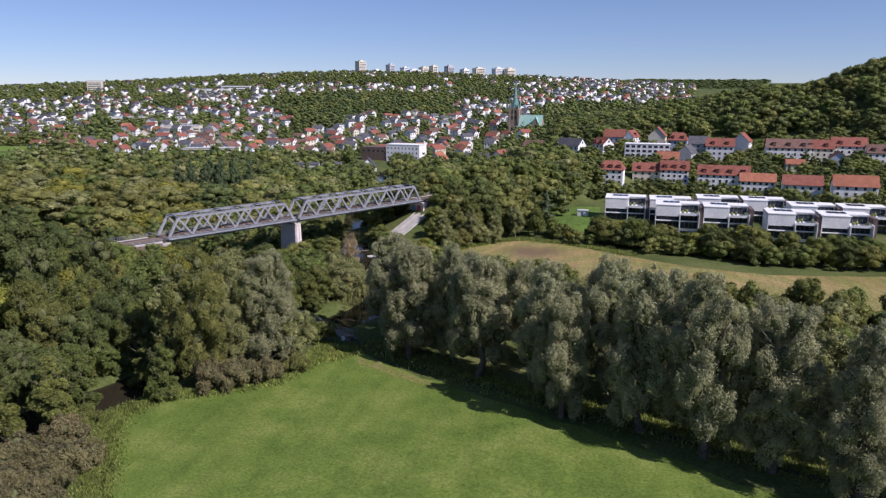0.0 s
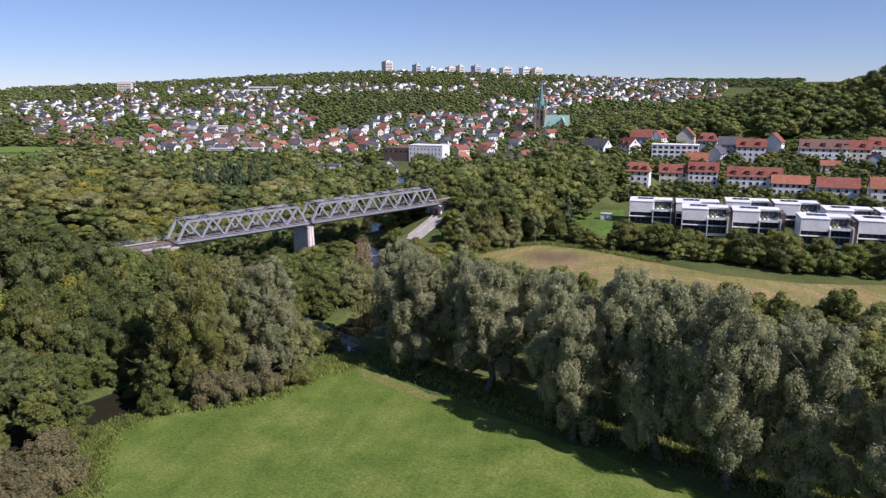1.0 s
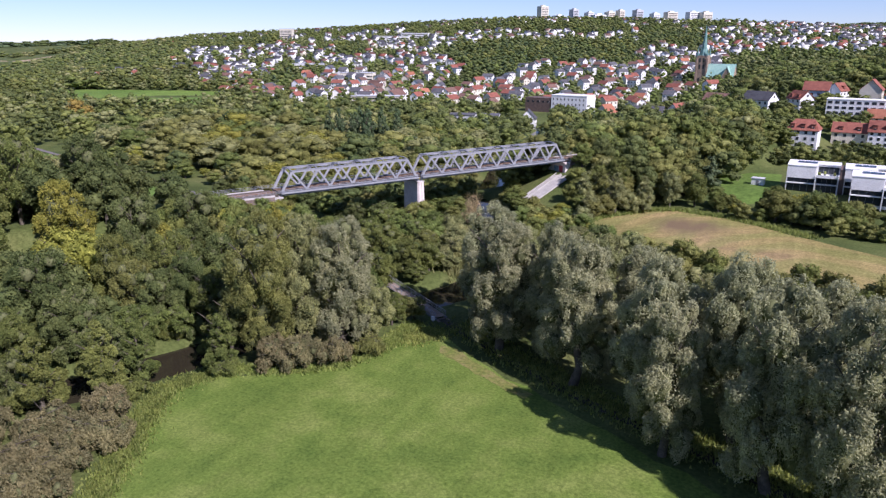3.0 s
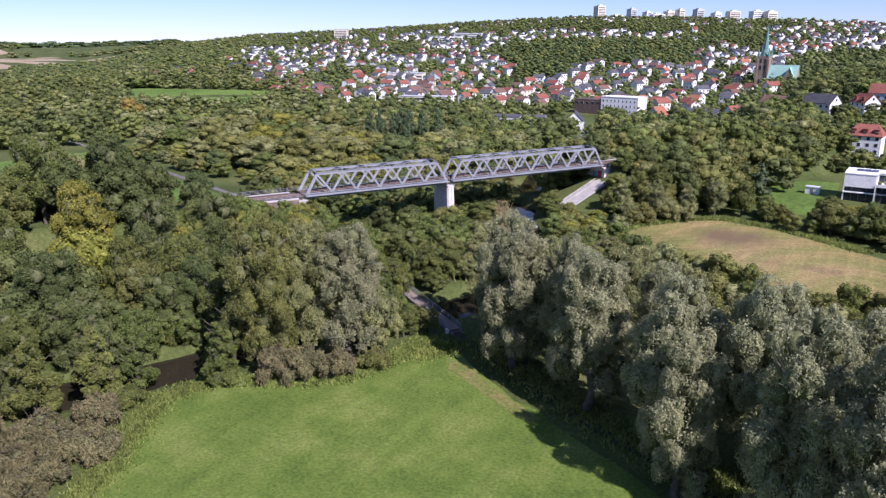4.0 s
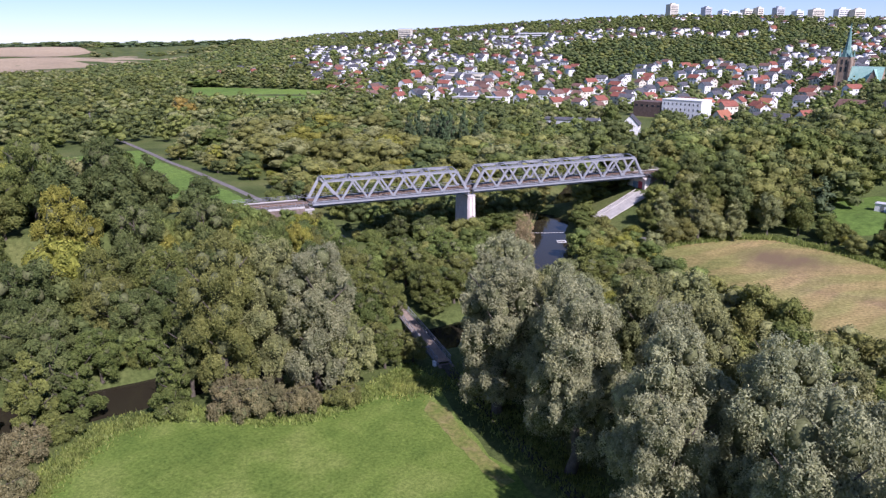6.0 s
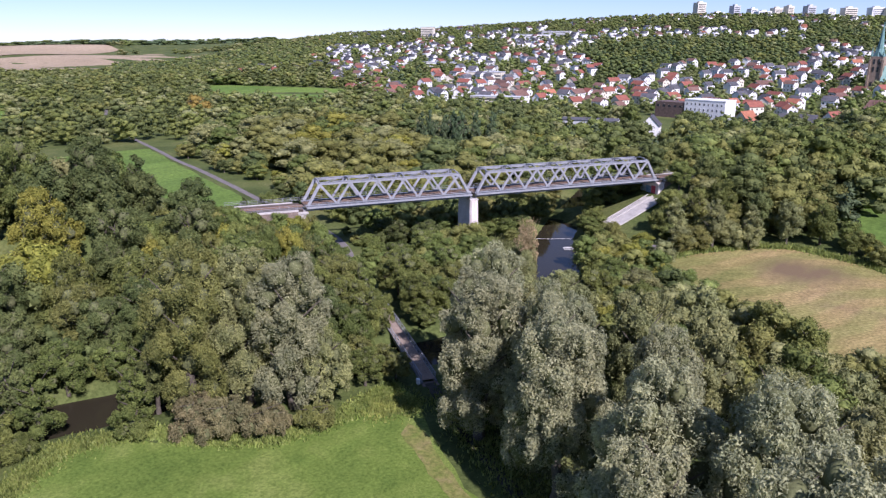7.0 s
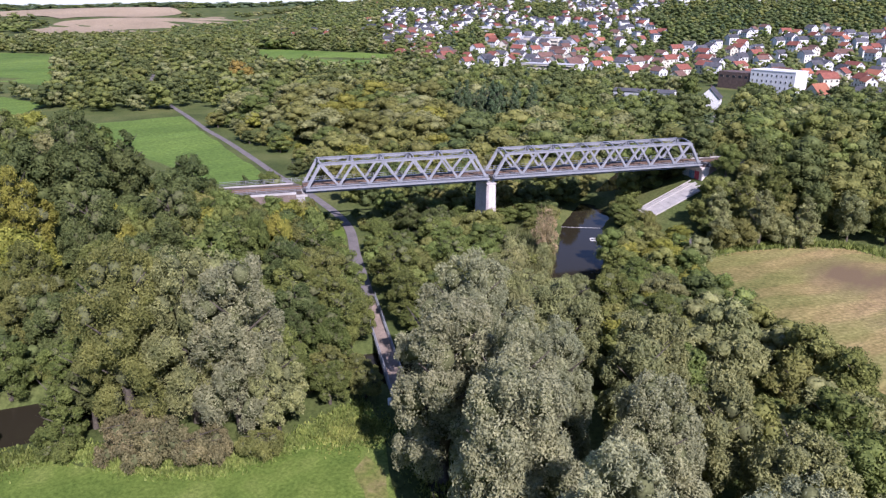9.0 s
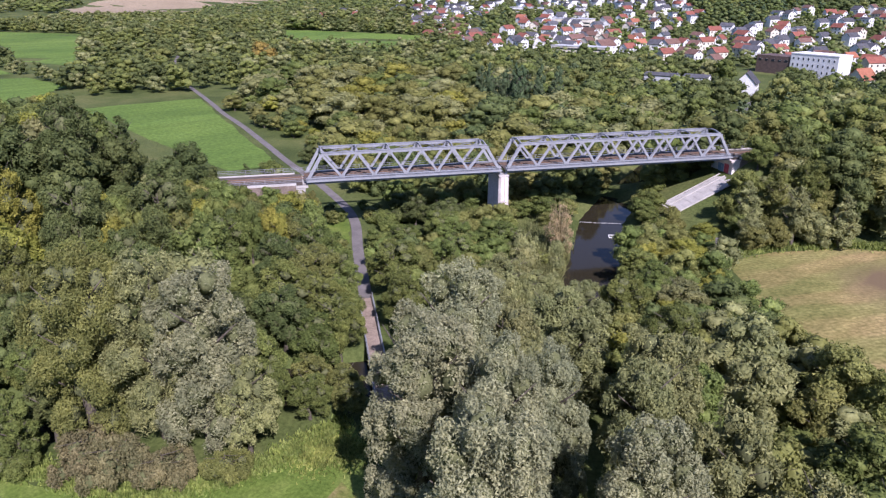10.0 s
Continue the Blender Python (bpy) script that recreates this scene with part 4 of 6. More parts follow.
def woods(poly, gap, seed, kinds, high, lod="mid", group="", note="", ratio=0.34, joined="", keep=None, spare=0.72):
    """Trees over a stretch of land: things of their own, or joined where they are too many to count."""
    pts, g = scatter(poly, gap, seed)
    heap = {}
    pts = pts[clear(pts[:, 0], pts[:, 1])]
    old = np.array(PLACED)
    for (x, y), z in zip(pts, land(pts[:, 0], pts[:, 1])):
        kind, leaf = kinds[g.integers(len(kinds))]
        h, v, turn, tone = g.uniform(*high), int(g.integers(3)), g.uniform(0, 6.28), g.random()
        if keep and not keep(x, y):
            continue
        if -185 < x < -58 and 148 < y < 230:
            h = min(h, float(np.interp(y, (150, 160, 170, 180, 190, 200, 210, 220), (30, 25, 20, 16.5, 13, 9.5, 5.5, 3.5))))
        if -330 < x < -98 and y > 200:
            south = np.interp(x, TRAIL[::-1, 0], TRAIL[::-1, 1]) - y
            if -5 < south < 26:
                continue
        if 160 < y < 240 and -105 < x < 0 and float(from_line(np.array([x]), np.array([y]), TRAIL)[0]) < min(h * ratio, gap * 0.85) + 0.8:
            continue
        if not joined and np.hypot(*(old - (x, y)).T).min() < gap * spare:
            continue
        if joined and np.hypot(*(old - (x, y)).T).min() < 3.5:
            continue
        h *= {"bush": 0.36, "tall": 1.15}.get(kind, 1)
        w = min(h * ratio, gap * 0.85) if kind != "bush" else gap * 0.5
        if kind == "cone":
            w *= 0.75
        if not joined:
            PLACED.append(np.array((x, y)))
            tree(x, y, h, w, kind, leaf, lod, v, group, note, None, float(z))
            continue
        cv, cf, _ = shape_of(kind, lod, v)
        c, s = math.cos(turn), math.sin(turn)
        q = cv @ np.array(((c, s, 0), (-s, c, 0), (0, 0, 1))) * (w / SIZE[kind][1], w / SIZE[kind][1], h / SIZE[kind][0])
        heap.setdefault(leaf, []).append((q + (x, y, float(z) - 0.2), cf, tone))
    for leaf, many in heap.items():
        n, V, F, N = 0, [], [], []
        for v, f, tone in many:
            V.append(v)
            F.append(f + n)
            N.append(np.full(len(v), tone, np.float32))
            n += len(v)
        me = tri_mesh(joined, np.concatenate(V), np.concatenate(F), LEAF[leaf], True)
        me.attributes.new("tone", "FLOAT", "POINT").data.foreach_set("value", np.concatenate(N))
        tagged(new(joined, me), f"dense wood of {WORD[leaf]} trees {note}", "wood", kind="stuff")


def in_view(x, y):
    """Keeps the land before the far pastures low, as it lies open there."""
    u = np.array((x, y)) - (52, 90)
    u = u / np.hypot(*u)
    return not any(inside(x + u[0] * s, y + u[1] * s, q) for q in OPEN[2:6] for s in (25, 50, 75))


# houses at the town's foot: place, turn, width, depth, eave, rise, wall, roof
FRONT_HOUSES = [
    (-156.5, 489.0, 15, 17, 11, 8.5, 1.0, "grey", "dark"),
    (-144.0, 506.0, 15, 13, 11, 7.0, 1.2, "white", "dark"),
    (-119.5, 516.0, 105, 12, 11, 5.2, 5.6, "white", "dark"),
    (-79.5, 573.0, 75, 13, 11, 6.0, 5.5, "cream", "orange"),
    (-52.5, 592.0, 2, 22, 11, 5.5, 4.2, "cream", "dark"),
    (-32.5, 597.0, 65, 13, 10, 5.4, 5.0, "white", "red"),
]


def off_front(x, y):
    """Free of the houses at the town's foot and of the land just before them."""
    for hx, hy, *_ in FRONT_HOUSES:
        u = np.array((hx, hy)) - (57, 70)
        u = u / np.hypot(*u)
        q = np.array((x - hx, y - hy))
        if abs(q[0] * u[1] - q[1] * u[0]) < 11 and -34 < q @ u < 9:
            return False
    return True


def before_hall(x, y):
    """The open land before the white building at the town's foot."""
    s, side = (x + 128) * 0.28 - (y - 615) * 0.96, (x + 128) * 0.96 + (y - 615) * 0.28
    return -10 < s < 85 and abs(side) < 31


MIXED = [("round", "green"), ("round", "green"), ("round", "dark"), ("cone", "dark"), ("round", "olive"), ("round", "sage"), ("round", "green")]
SCRUB = [("round", "olive"), ("round", "olive"), ("round", "sage"), ("round", "green"), ("round", "sage"), ("round", "olive"), ("round", "yellow"), ("round", "dark")]
VALE_MIX = [("round", "green"), ("round", "olive"), ("round", "dark"), ("round", "dark"), ("round", "sage"), ("round", "green"), ("cone", "dark"), ("round", "dark"), ("round", "green")]
LEFT_MIX = MIXED + [("round", "dark"), ("round", "dark"), ("cone", "green"), ("round", "green"), ("round", "yellow")]
woods([(-90, 70), (-50, 112), (-58, 150), (-45, 172), (-70, 200), (-100, 212), (-125, 190), (-120, 110)], 10.5, 3, LEFT_MIX, (15, 22), "mid", "wood beside the river", "beside the river")
woods([(-125, 190), (-100, 214), (-190, 224), (-260, 190), (-220, 80), (-120, 60), (-120, 110)], 11, 23, LEFT_MIX, (12, 17), "back", "", "beside the river", 0.45, "river_wood", lambda x, y: in_view(x, y))
woods([(8, 196), (10, 226), (30, 218), (60, 208), (110, 206), (160, 205), (160, 130), (110, 130), (98, 150), (60, 176), (40, 186)], 9.5, 4, [("round", "sage"), ("round", "olive"), ("round", "green"), ("bush", "olive")], (10, 14), "mid", "trees beside the field", "beside the field")
woods([(-50, 196), (-75, 214), (-96, 229), (-90, 246), (-60, 262), (-52, 240), (-34, 216), (-24, 196), (-32, 190)], 6.5, 14, [("round", "green"), ("round", "green"), ("round", "dark"), ("round", "olive")], (6, 9.5), "back", "", "below the bridge", 0.42, "bank_scrub")
woods([(-8, 200), (-16, 222), (-22, 238), (-32, 262), (-10, 264), (1, 246), (13, 234), (14, 206)], 6.2, 15, [("round", "green"), ("round", "olive"), ("round", "yellow"), ("round", "sage")], (5.5, 9), "back", "", "on the river bank", 0.42, "bank_scrub")
woods([(-100, 234), (-64, 262), (-60, 300), (-120, 305), (-165, 280), (-142, 248)], 7.5, 16, [("round", "green"), ("round", "olive"), ("round", "dark")], (7, 11), "back", "", "beyond the bridge", 0.42, "bridge_scrub")
woods([at_rail(a, o)[:2] for a, o in ((60, 9), (108, 9), (112, 40), (80, 48), (60, 30))], 7.0, 18, [("round", "green"), ("round", "dark"), ("round", "olive")], (7, 11), "back", "", "beyond the bridge", 0.42, "bridge_scrub")
woods([at_rail(a, o)[:2] for a, o in ((107, -7.5), (120, -6.5), (124, -30), (96, -30), (96, -18))], 4.6, 19, [("round", "green"), ("round", "sage"), ("round", "olive")], (6, 10), "mid", "", "on the railway bank", 0.45, "railway_bank_trees")
gb_ = np.random.default_rng(20)
BANK = []
for k in range(150):
    along, off = gb_.uniform(-44, 1), gb_.uniform(-22, -3.2)
    x, y, _ = at_rail(along, off)
    h = max((14.9 if along > -7 else 15.7 if along > -19 else 18.0) - ground_z(x, y), 0) + gb_.uniform(-1.2, 0.7)
    if min([9.0] + [float(np.hypot(*(q - (x, y)))) for q in BANK]) > 2.7 and h > 1.8:
        BANK.append(np.array((x, y)))
        PLACED.append(np.array((x, y)))
        tree(x, y, h, min(gb_.uniform(2.6, 3.8), 1.2 + h * 0.4), "round", ("green", "olive", "dark", "green", "yellow")[k % 5], "mid", k % 3, "trees on the railway bank", "on the railway bank")
woods([(-56, 140), (-48, 168), (-38, 174), (-30, 164), (-36, 150)], 6.5, 17, [("round", "green"), ("round", "dark")], (9, 13), "mid", "", "on the river bank", 0.40, "", None, 0.6)
woods([(-64, 150), (-42, 146), (-28, 160), (-33, 174), (-40, 184), (-34, 200), (-36, 206), (-50, 208), (-70, 220), (-98, 230), (-100, 195), (-75, 170)], 5.2, 24, [("round", "green"), ("round", "dark"), ("round", "green"), ("round", "olive")], (5.5, 9.5), "back", "", "beside the footpath", 0.45, "path_scrub")
woods([(-80, 84), (-48, 108), (-52, 126), (-44, 140), (-62, 152), (-95, 150), (-100, 90)], 5.6, 25, [("round", "green"), ("round", "dark"), ("cone", "dark"), ("bush", "green")], (6, 11), "back", "", "on the river bank", 0.45, "bank_scrub")
for k in range(18):
    x, y = -157 + 24 * math.sin(k * 2.4) * (k / 18) ** 0.5, 366 + 13 * math.cos(k * 2.4) * (k / 18) ** 0.5
    tree(x, y, 22 + 4 * math.sin(k * 1.7), 4.2, "cone", "needle", "back", k % 3, "conifers beyond the bridge", "beyond the railway bridge")
gs_ = np.random.default_rng(33)
for k in range(34):
    x = gs_.uniform(-290, -112)
    y = float(np.interp(x, TRAIL[::-1, 0], TRAIL[::-1, 1])) + gs_.uniform(6, 26)
    h = gs_.uniform(4, 8.5)
    tree(x, y, h, h * gs_.uniform(0.5, 0.62), "round", ("olive", "green", "yellow", "sage", "dark")[k % 5], "back", k % 3, "shrubs along the path", "beside the asphalt path")
tree(-404, 381, 19, 8.5, "round", "orange", "back", 1, "", "turning in autumn among the green wood")
woods([(-4, 200), (0, 236), (11, 233), (25, 225), (45, 217), (70, 208), (112, 208), (112, 186), (60, 188), (20, 194)], 6.0, 26, [("round", "sage"), ("round", "olive"), ("round", "green"), ("round", "dark")], (6, 10), "back", "", "along the stubble field", 0.45, "field_scrub")
woods([(-250, 224), (-250, 80), (-420, 60), (-420, 190), (-330, 205)], 13, 13, MIXED + [("round", "yellow")], (10, 15), "back", "", "beyond the river", 0.48, "river_wood", in_view)
woods([(-130, 250), (-30, 308), (-15, 340), (-120, 400), (-260, 420), (-330, 330), (-300, 305), (-200, 275)], 15.0, 5, SCRUB, (10, 17), "back", "", "beyond the railway bridge", 0.62, "scrub_wood", lambda x, y: rolls(x, y, 17, 3) < 0.55 and in_view(x, y))
woods([(-70, 300), (-20, 300), (30, 320), (36, 420), (10, 560), (-110, 575), (-330, 500), (-260, 420), (-170, 380)], 11.5, 6, MIXED + [("round", "dark"), ("cone", "needle"), ("cone", "dark")], (13, 18), "wood", "", "between the bridge and the town", 0.45, "bridge_wood", lambda x, y: not before_hall(x, y) and off_front(x, y))
woods([(-330, 330), (-260, 420), (-330, 500), (-420, 640), (-700, 760), (-1050, 700), (-1150, 480), (-900, 240), (-420, 180), (-310, 290)], 14.0, 8, VALE_MIX, (9, 16), "vale", "", "over the wide valley floor", 0.52, "valley_wood", lambda x, y: rolls(x, y, 38, 6) < 0.6 and in_view(x, y))

# ---- more singles near the water and the field ----
for k, (x, y, h, r, kind, leaf) in enumerate([(12, 302, 14, 4, "round", "sage"), (20, 306, 13, 4, "round", "green"), (27, 308, 8, 3.5, "round", "green"), (-20, 300, 10, 4, "round", "green"), (-14, 306, 13, 4.5, "round", "dark"), (-6, 298, 15, 4.5, "round", "green"), (3, 303, 15, 4.5, "round", "dark"), (-84, 185, 9, 4.0, "round", "green"), (-97, 178, 9, 4.0, "round", "dark"), (-104, 172, 14, 5, "round", "dark")]):
    PLACED.append(np.array((x, y)))
    tree(x, y, h, r, kind, leaf, "mid", k % 3, "", "by the railway bank")
g = np.random.default_rng(21)
for k in range(46):
    t = (k // 2) / 22
    x, y = 28 + 140 * t + g.normal() * 1.5, 298.5 - 40 * t + 18 * max(0, t - 0.55) + (k % 2) * 8 + g.normal() * 1.5
    h = g.uniform(5.5, 13.0) * (0.6 if t < 0.12 else 1)
    PLACED.append(np.array((x, y)))
    tree(x, y, h, h * g.uniform(0.40, 0.50), "round", ("green", "olive", "yellow", "green", "dark", "green", "olive")[k % 7], "mid", k % 3, "trees along the hedge", "before the white flats")

# ---- building materials ----
WHITE = surface("white_render", (0.70, 0.70, 0.69), (0.82, 0.82, 0.81), 0.25, 4.0, 0.85, 0.2, 0.0)
CREAM = surface("cream_render", (0.62, 0.57, 0.46), (0.74, 0.69, 0.58), 0.25, 4.0, 0.85, 0.2, 0.0)
GREYWALL = surface("grey_render", (0.42, 0.43, 0.45), (0.55, 0.56, 0.58), 0.25, 4.0, 0.85, 0.2, 0.0)
BLUEWALL = surface("pale_blue_render", (0.36, 0.44, 0.55), (0.46, 0.54, 0.64), 0.25, 4.0, 0.85, 0.2, 0.0)
PANEL_BROWN = surface("brown_cladding", (0.10, 0.07, 0.06), (0.17, 0.12, 0.10), 0.6, 6.0, 0.7, 0.3, 0.0)
SANDSTONE = surface("church_sandstone", (0.23, 0.17, 0.13), (0.36, 0.28, 0.21), 0.3, 3.0, 0.9, 0.2, 0.02)
COPPER = surface("green_copper_roof", (0.22, 0.40, 0.34), (0.34, 0.52, 0.45), 0.2, 3.0, 0.6, 0.3, 0.0)
COPPER_DARK = surface("dark_copper_spire", (0.11, 0.22, 0.20), (0.18, 0.31, 0.28), 0.3, 3.0, 0.6, 0.3, 0.0)
ROOF = {
    "red": surface("red_roof_tiles", (0.19, 0.068, 0.05), (0.29, 0.112, 0.08), 0.5, 5.0, 0.85, 0.2, 0.03, 0.12, coord="object"),
    "orange": surface("orange_roof_tiles", (0.29, 0.115, 0.068), (0.40, 0.165, 0.10), 0.5, 5.0, 0.85, 0.2, 0.03, 0.12, coord="object"),
    "brown": surface("brown_roof_tiles", (0.13, 0.075, 0.06), (0.21, 0.125, 0.10), 0.5, 5.0, 0.85, 0.2, 0.03, 0.15, coord="object"),
    "dark": surface("dark_grey_roof_tiles", (0.06, 0.06, 0.068), (0.12, 0.12, 0.13), 0.5, 5.0, 0.8, 0.3, 0.03, 0.2, coord="object"),
}
WALLS = {"white": WHITE, "cream": CREAM, "grey": GREYWALL, "blue": BLUEWALL}
GLASS, gn, gl, gb = mat("dark_window_glass", 0.08, 0.0, 0.6)
gb.inputs["Base Color"].default_value = (0.035, 0.042, 0.05, 1)
SOLAR, sn, sl, sb = mat("solar_glass", 0.15, 0.0, 0.6)
sb.inputs["Base Color"].default_value = (0.02, 0.025, 0.04, 1)


def window_mesh(w, h):
    """A framed window that stands a little proud of its wall, seen from -y."""
    bm = bmesh.new()
    box(bm, -w / 2, w / 2, -0.08, 0.05, 0, h)
    bm.faces.ensure_lookup_table()
    front = bm.faces[2]
    bmesh.ops.inset_region(bm, faces=[front], thickness=0.12, depth=-0.06)
    front.material_index = 1
    me = bpy.data.meshes.new("window")
    bm.to_mesh(me)
    bm.free()
    me.materials.append(WHITE)
    me.materials.append(GLASS)
    return me


WINDOW = window_mesh(1.25, 1.45)
WIDE_WINDOW = window_mesh(2.2, 1.5)


def gable_body(bm, w, d, eave, rise):
    pts = [(-d / 2, -1.5), (d / 2, -1.5), (d / 2, eave), (0, eave + rise), (-d / 2, eave)]
    a, b = ([bm.verts.new((x, y, z)) for y, z in pts] for x in (-w / 2, w / 2))
    bm.faces.new(a[::-1])
    bm.faces.new(b)
    for k in range(5):
        bm.faces.new((a[k], a[(k + 1) % 5], b[(k + 1) % 5], b[k]))


def gable_roof(bm, w, d, eave, rise, over=0.5, thick=0.22, hip=0.0):
    slope = rise / (d / 2)
    for s in (-1, 1):
        e = d / 2 + over
        lo, hi = (s * e, eave - over * slope + 0.06), (0.0, eave + rise + 0.06)
        vs = []
        for dz in (0, thick):
            vs += [bm.verts.new((x, y, z + dz)) for x, y, z in ((-w / 2 - over, *lo), (w / 2 + over, *lo), (w / 2 + over - hip, *hi), (-w / 2 - over + hip, *hi))]
        for f in ((0, 1, 2, 3), (7, 6, 5, 4), (0, 4, 5, 1), (1, 5, 6, 2), (2, 6, 7, 3), (3, 7, 4, 0)):
            bm.faces.new([vs[i] for i in f])
    if hip:
        for s in (-1, 1):
            x0 = s * (w / 2 + over)
            p = [bm.verts.new(q) for q in ((x0, -d / 2 - over, eave - over * slope + 0.06), (x0, d / 2 + over, eave - over * slope + 0.06), (x0 - s * hip, 0, eave + rise + 0.06 + thick))]
            bm.faces.new(p)
    bmesh.ops.recalc_face_normals(bm, faces=bm.faces[:])


def house(x, y, turn, w, d, eave, rise, wall="white", roof="red", label="", rows=2, cols=4, dormers=0, hip=0.0, gable_windows=True, z=None, chimney=True, group="", base=None):
    z = ground_z(x, y) if z is None else z
    ob = thing("house", label, "house", (x, y, z), turn, group)
    bm = bmesh.new()
    gable_body(bm, w, d, eave, rise if not hip else 0.02)
    part("wall", bm, WALLS[wall], ob)
    bm = bmesh.new()
    gable_roof(bm, w, d, eave, rise, 0.5, 0.22, hip)
    part("roof", bm, ROOF[roof], ob, f"{roof} tiled roof")
    if chimney:
        bm = bmesh.new()
        box(bm, w * 0.2, w * 0.2 + 0.7, 0.4, 1.0, eave + rise * 0.5, eave + rise + 0.9)
        part("chimney", bm, PANEL_BROWN, ob)
    step = eave / rows
    for r in range(rows):
        for c in range(cols):
            under("window", WINDOW, ob, m=pose((c + 0.5) * w / cols - w / 2, -d / 2, r * step + 0.85))
    if gable_windows and not hip:
        for r in range(rows):
            for yy in (-d * 0.22, d * 0.22):
                under("window", WINDOW, ob, m=pose(w / 2, yy, r * step + 0.85, 0, 0, 90))
        under("window", WINDOW, ob, m=pose(w / 2, 0, eave + rise * 0.25, 0, 0, 90))
    for k in range(dormers):
        cx = (k + 0.5) * w / dormers - w / 2
        bm = bmesh.new()
        box(bm, cx - 0.9, cx + 0.9, -d / 2 + 0.6, -d / 8, eave + 0.3, eave + rise * 0.62)
        box(bm, cx - 1.05, cx + 1.05, -d / 2 + 0.4, -d / 8, eave + rise * 0.62, eave + rise * 0.62 + 0.14)
        part("dormer", bm, ROOF[roof], ob)
        under("window", WINDOW, ob, m=pose(cx, -d / 2 + 0.58, eave + 0.35) @ Matrix.Diagonal((0.9, 1, 0.75, 1)))
    return ob


SIDE = [
    # x, y, turn, width, depth, eave, rise, wall, roof, rows, columns, dormers, hip
    (52, 414, -8, 13, 11, 8.2, 4.2, "white", "red", 3, 4, 3, 3.0),
    (48, 541, -50, 12, 10, 6.0, 4.4, "white", "red", 2, 3, 2, 0),
    (57, 572, -10, 15, 11, 8.0, 5.0, "blue", "red", 2, 4, 0, 0),
    (69, 575, 60, 11, 9, 7.0, 4.6, "white", "red", 2, 3, 1, 0),
    (87, 563, 80, 13, 12, 8.5, 6.0, "cream", "red", 3, 3, 0, 0),
    (100, 549, -10, 13, 10, 7.0, 4.8, "blue", "red", 2, 4, 2, 3.0),
    (88, 488, -8, 13, 9, 4.6, 4.0, "white", "orange", 2, 4, 0, 0),
    (72, 438, -6, 15, 9, 6.2, 4.0, "cream", "red", 2, 4, 2, 0),
    (87, 435, -6, 15, 10, 7.4, 4.6, "white", "red", 3, 5, 3, 0),
    (101, 501, 62, 10, 9, 6.5, 4.4, "grey", "dark", 2, 3, 0, 0),
    (122, 509, -8, 17, 10, 9.5, 4.6, "white", "red", 3, 5, 2, 0),
    (110, 520, -8, 12, 10, 9.5, 4.6, "grey", "dark", 3, 3, 0, 0),
    (139, 530, 70, 13, 11, 9.0, 5.4, "white", "red", 3, 4, 0, 0),
    (111, 423, -6, 26, 10, 7.6, 4.4, "white", "red", 3, 8, 4, 0),
    (127, 416, -8, 17, 9, 5.6, 3.6, "white", "orange", 2, 6, 0, 0),
    (146, 405, -8, 18, 10, 6.4, 4.2, "white", "red", 2, 5, 0, 0),
    (163, 509, -6, 26, 11, 8.6, 5.0, "white", "brown", 3, 7, 3, 0),
    (159, 473, -6, 10, 8, 4.0, 2.4, "cream", "orange", 2, 3, 0, 0),
    (180, 508, -6, 18, 10, 8.0, 5.0, "cream", "red", 3, 5, 2, 0),
    (199, 512, -6, 20, 10, 8.0, 5.0, "white", "red", 3, 5, 2, 0),
    (187, 489, 80, 9, 9, 5.0, 3.6, "blue", "red", 2, 3, 0, 0),
    (166, 392, -8, 19, 10, 8.2, 4.6, "white", "orange", 3, 5, 0, 0),
    (212, 498, -6, 14, 10, 6.6, 4.6, "white", "brown", 2, 4, 2, 0),
    (26, 528, -30, 18, 11, 6.8, 4.6, "white", "dark", 2, 5, 0, 0),
    (2, 560, -20, 24, 11, 8.0, 4.2, "cream", "brown", 3, 7, 0, 0),
]
for x, y, turn, w, d, eave, rise, wall, roof, rows, cols, dorm, hip in SIDE:
    house(x, y, turn, w, d, eave, rise, wall, roof, f"{wall} rendered house, {roof} tiled {'hipped' if hip else 'gabled'} roof, on the slope", rows, cols, dorm, hip, group="houses on the slope")

# the long white flat-roofed block among them
block = thing("apartment_block", "white four-storey block with rows of wide windows", "apartment block", (76, 500, ground_z(76, 500)), -6)
bm = bmesh.new()
box(bm, -14, 14, -5.5, 5.5, -2, 11.5)
box(bm, -14.2, 14.2, -5.7, 5.7, 11.5, 11.9)
part("wall", bm, WHITE, block)
for r in range(4):
    for c in range(8):
        under("window", WIDE_WINDOW, block, m=pose(-12.2 + c * 3.5, -5.5, 0.8 + r * 2.85))

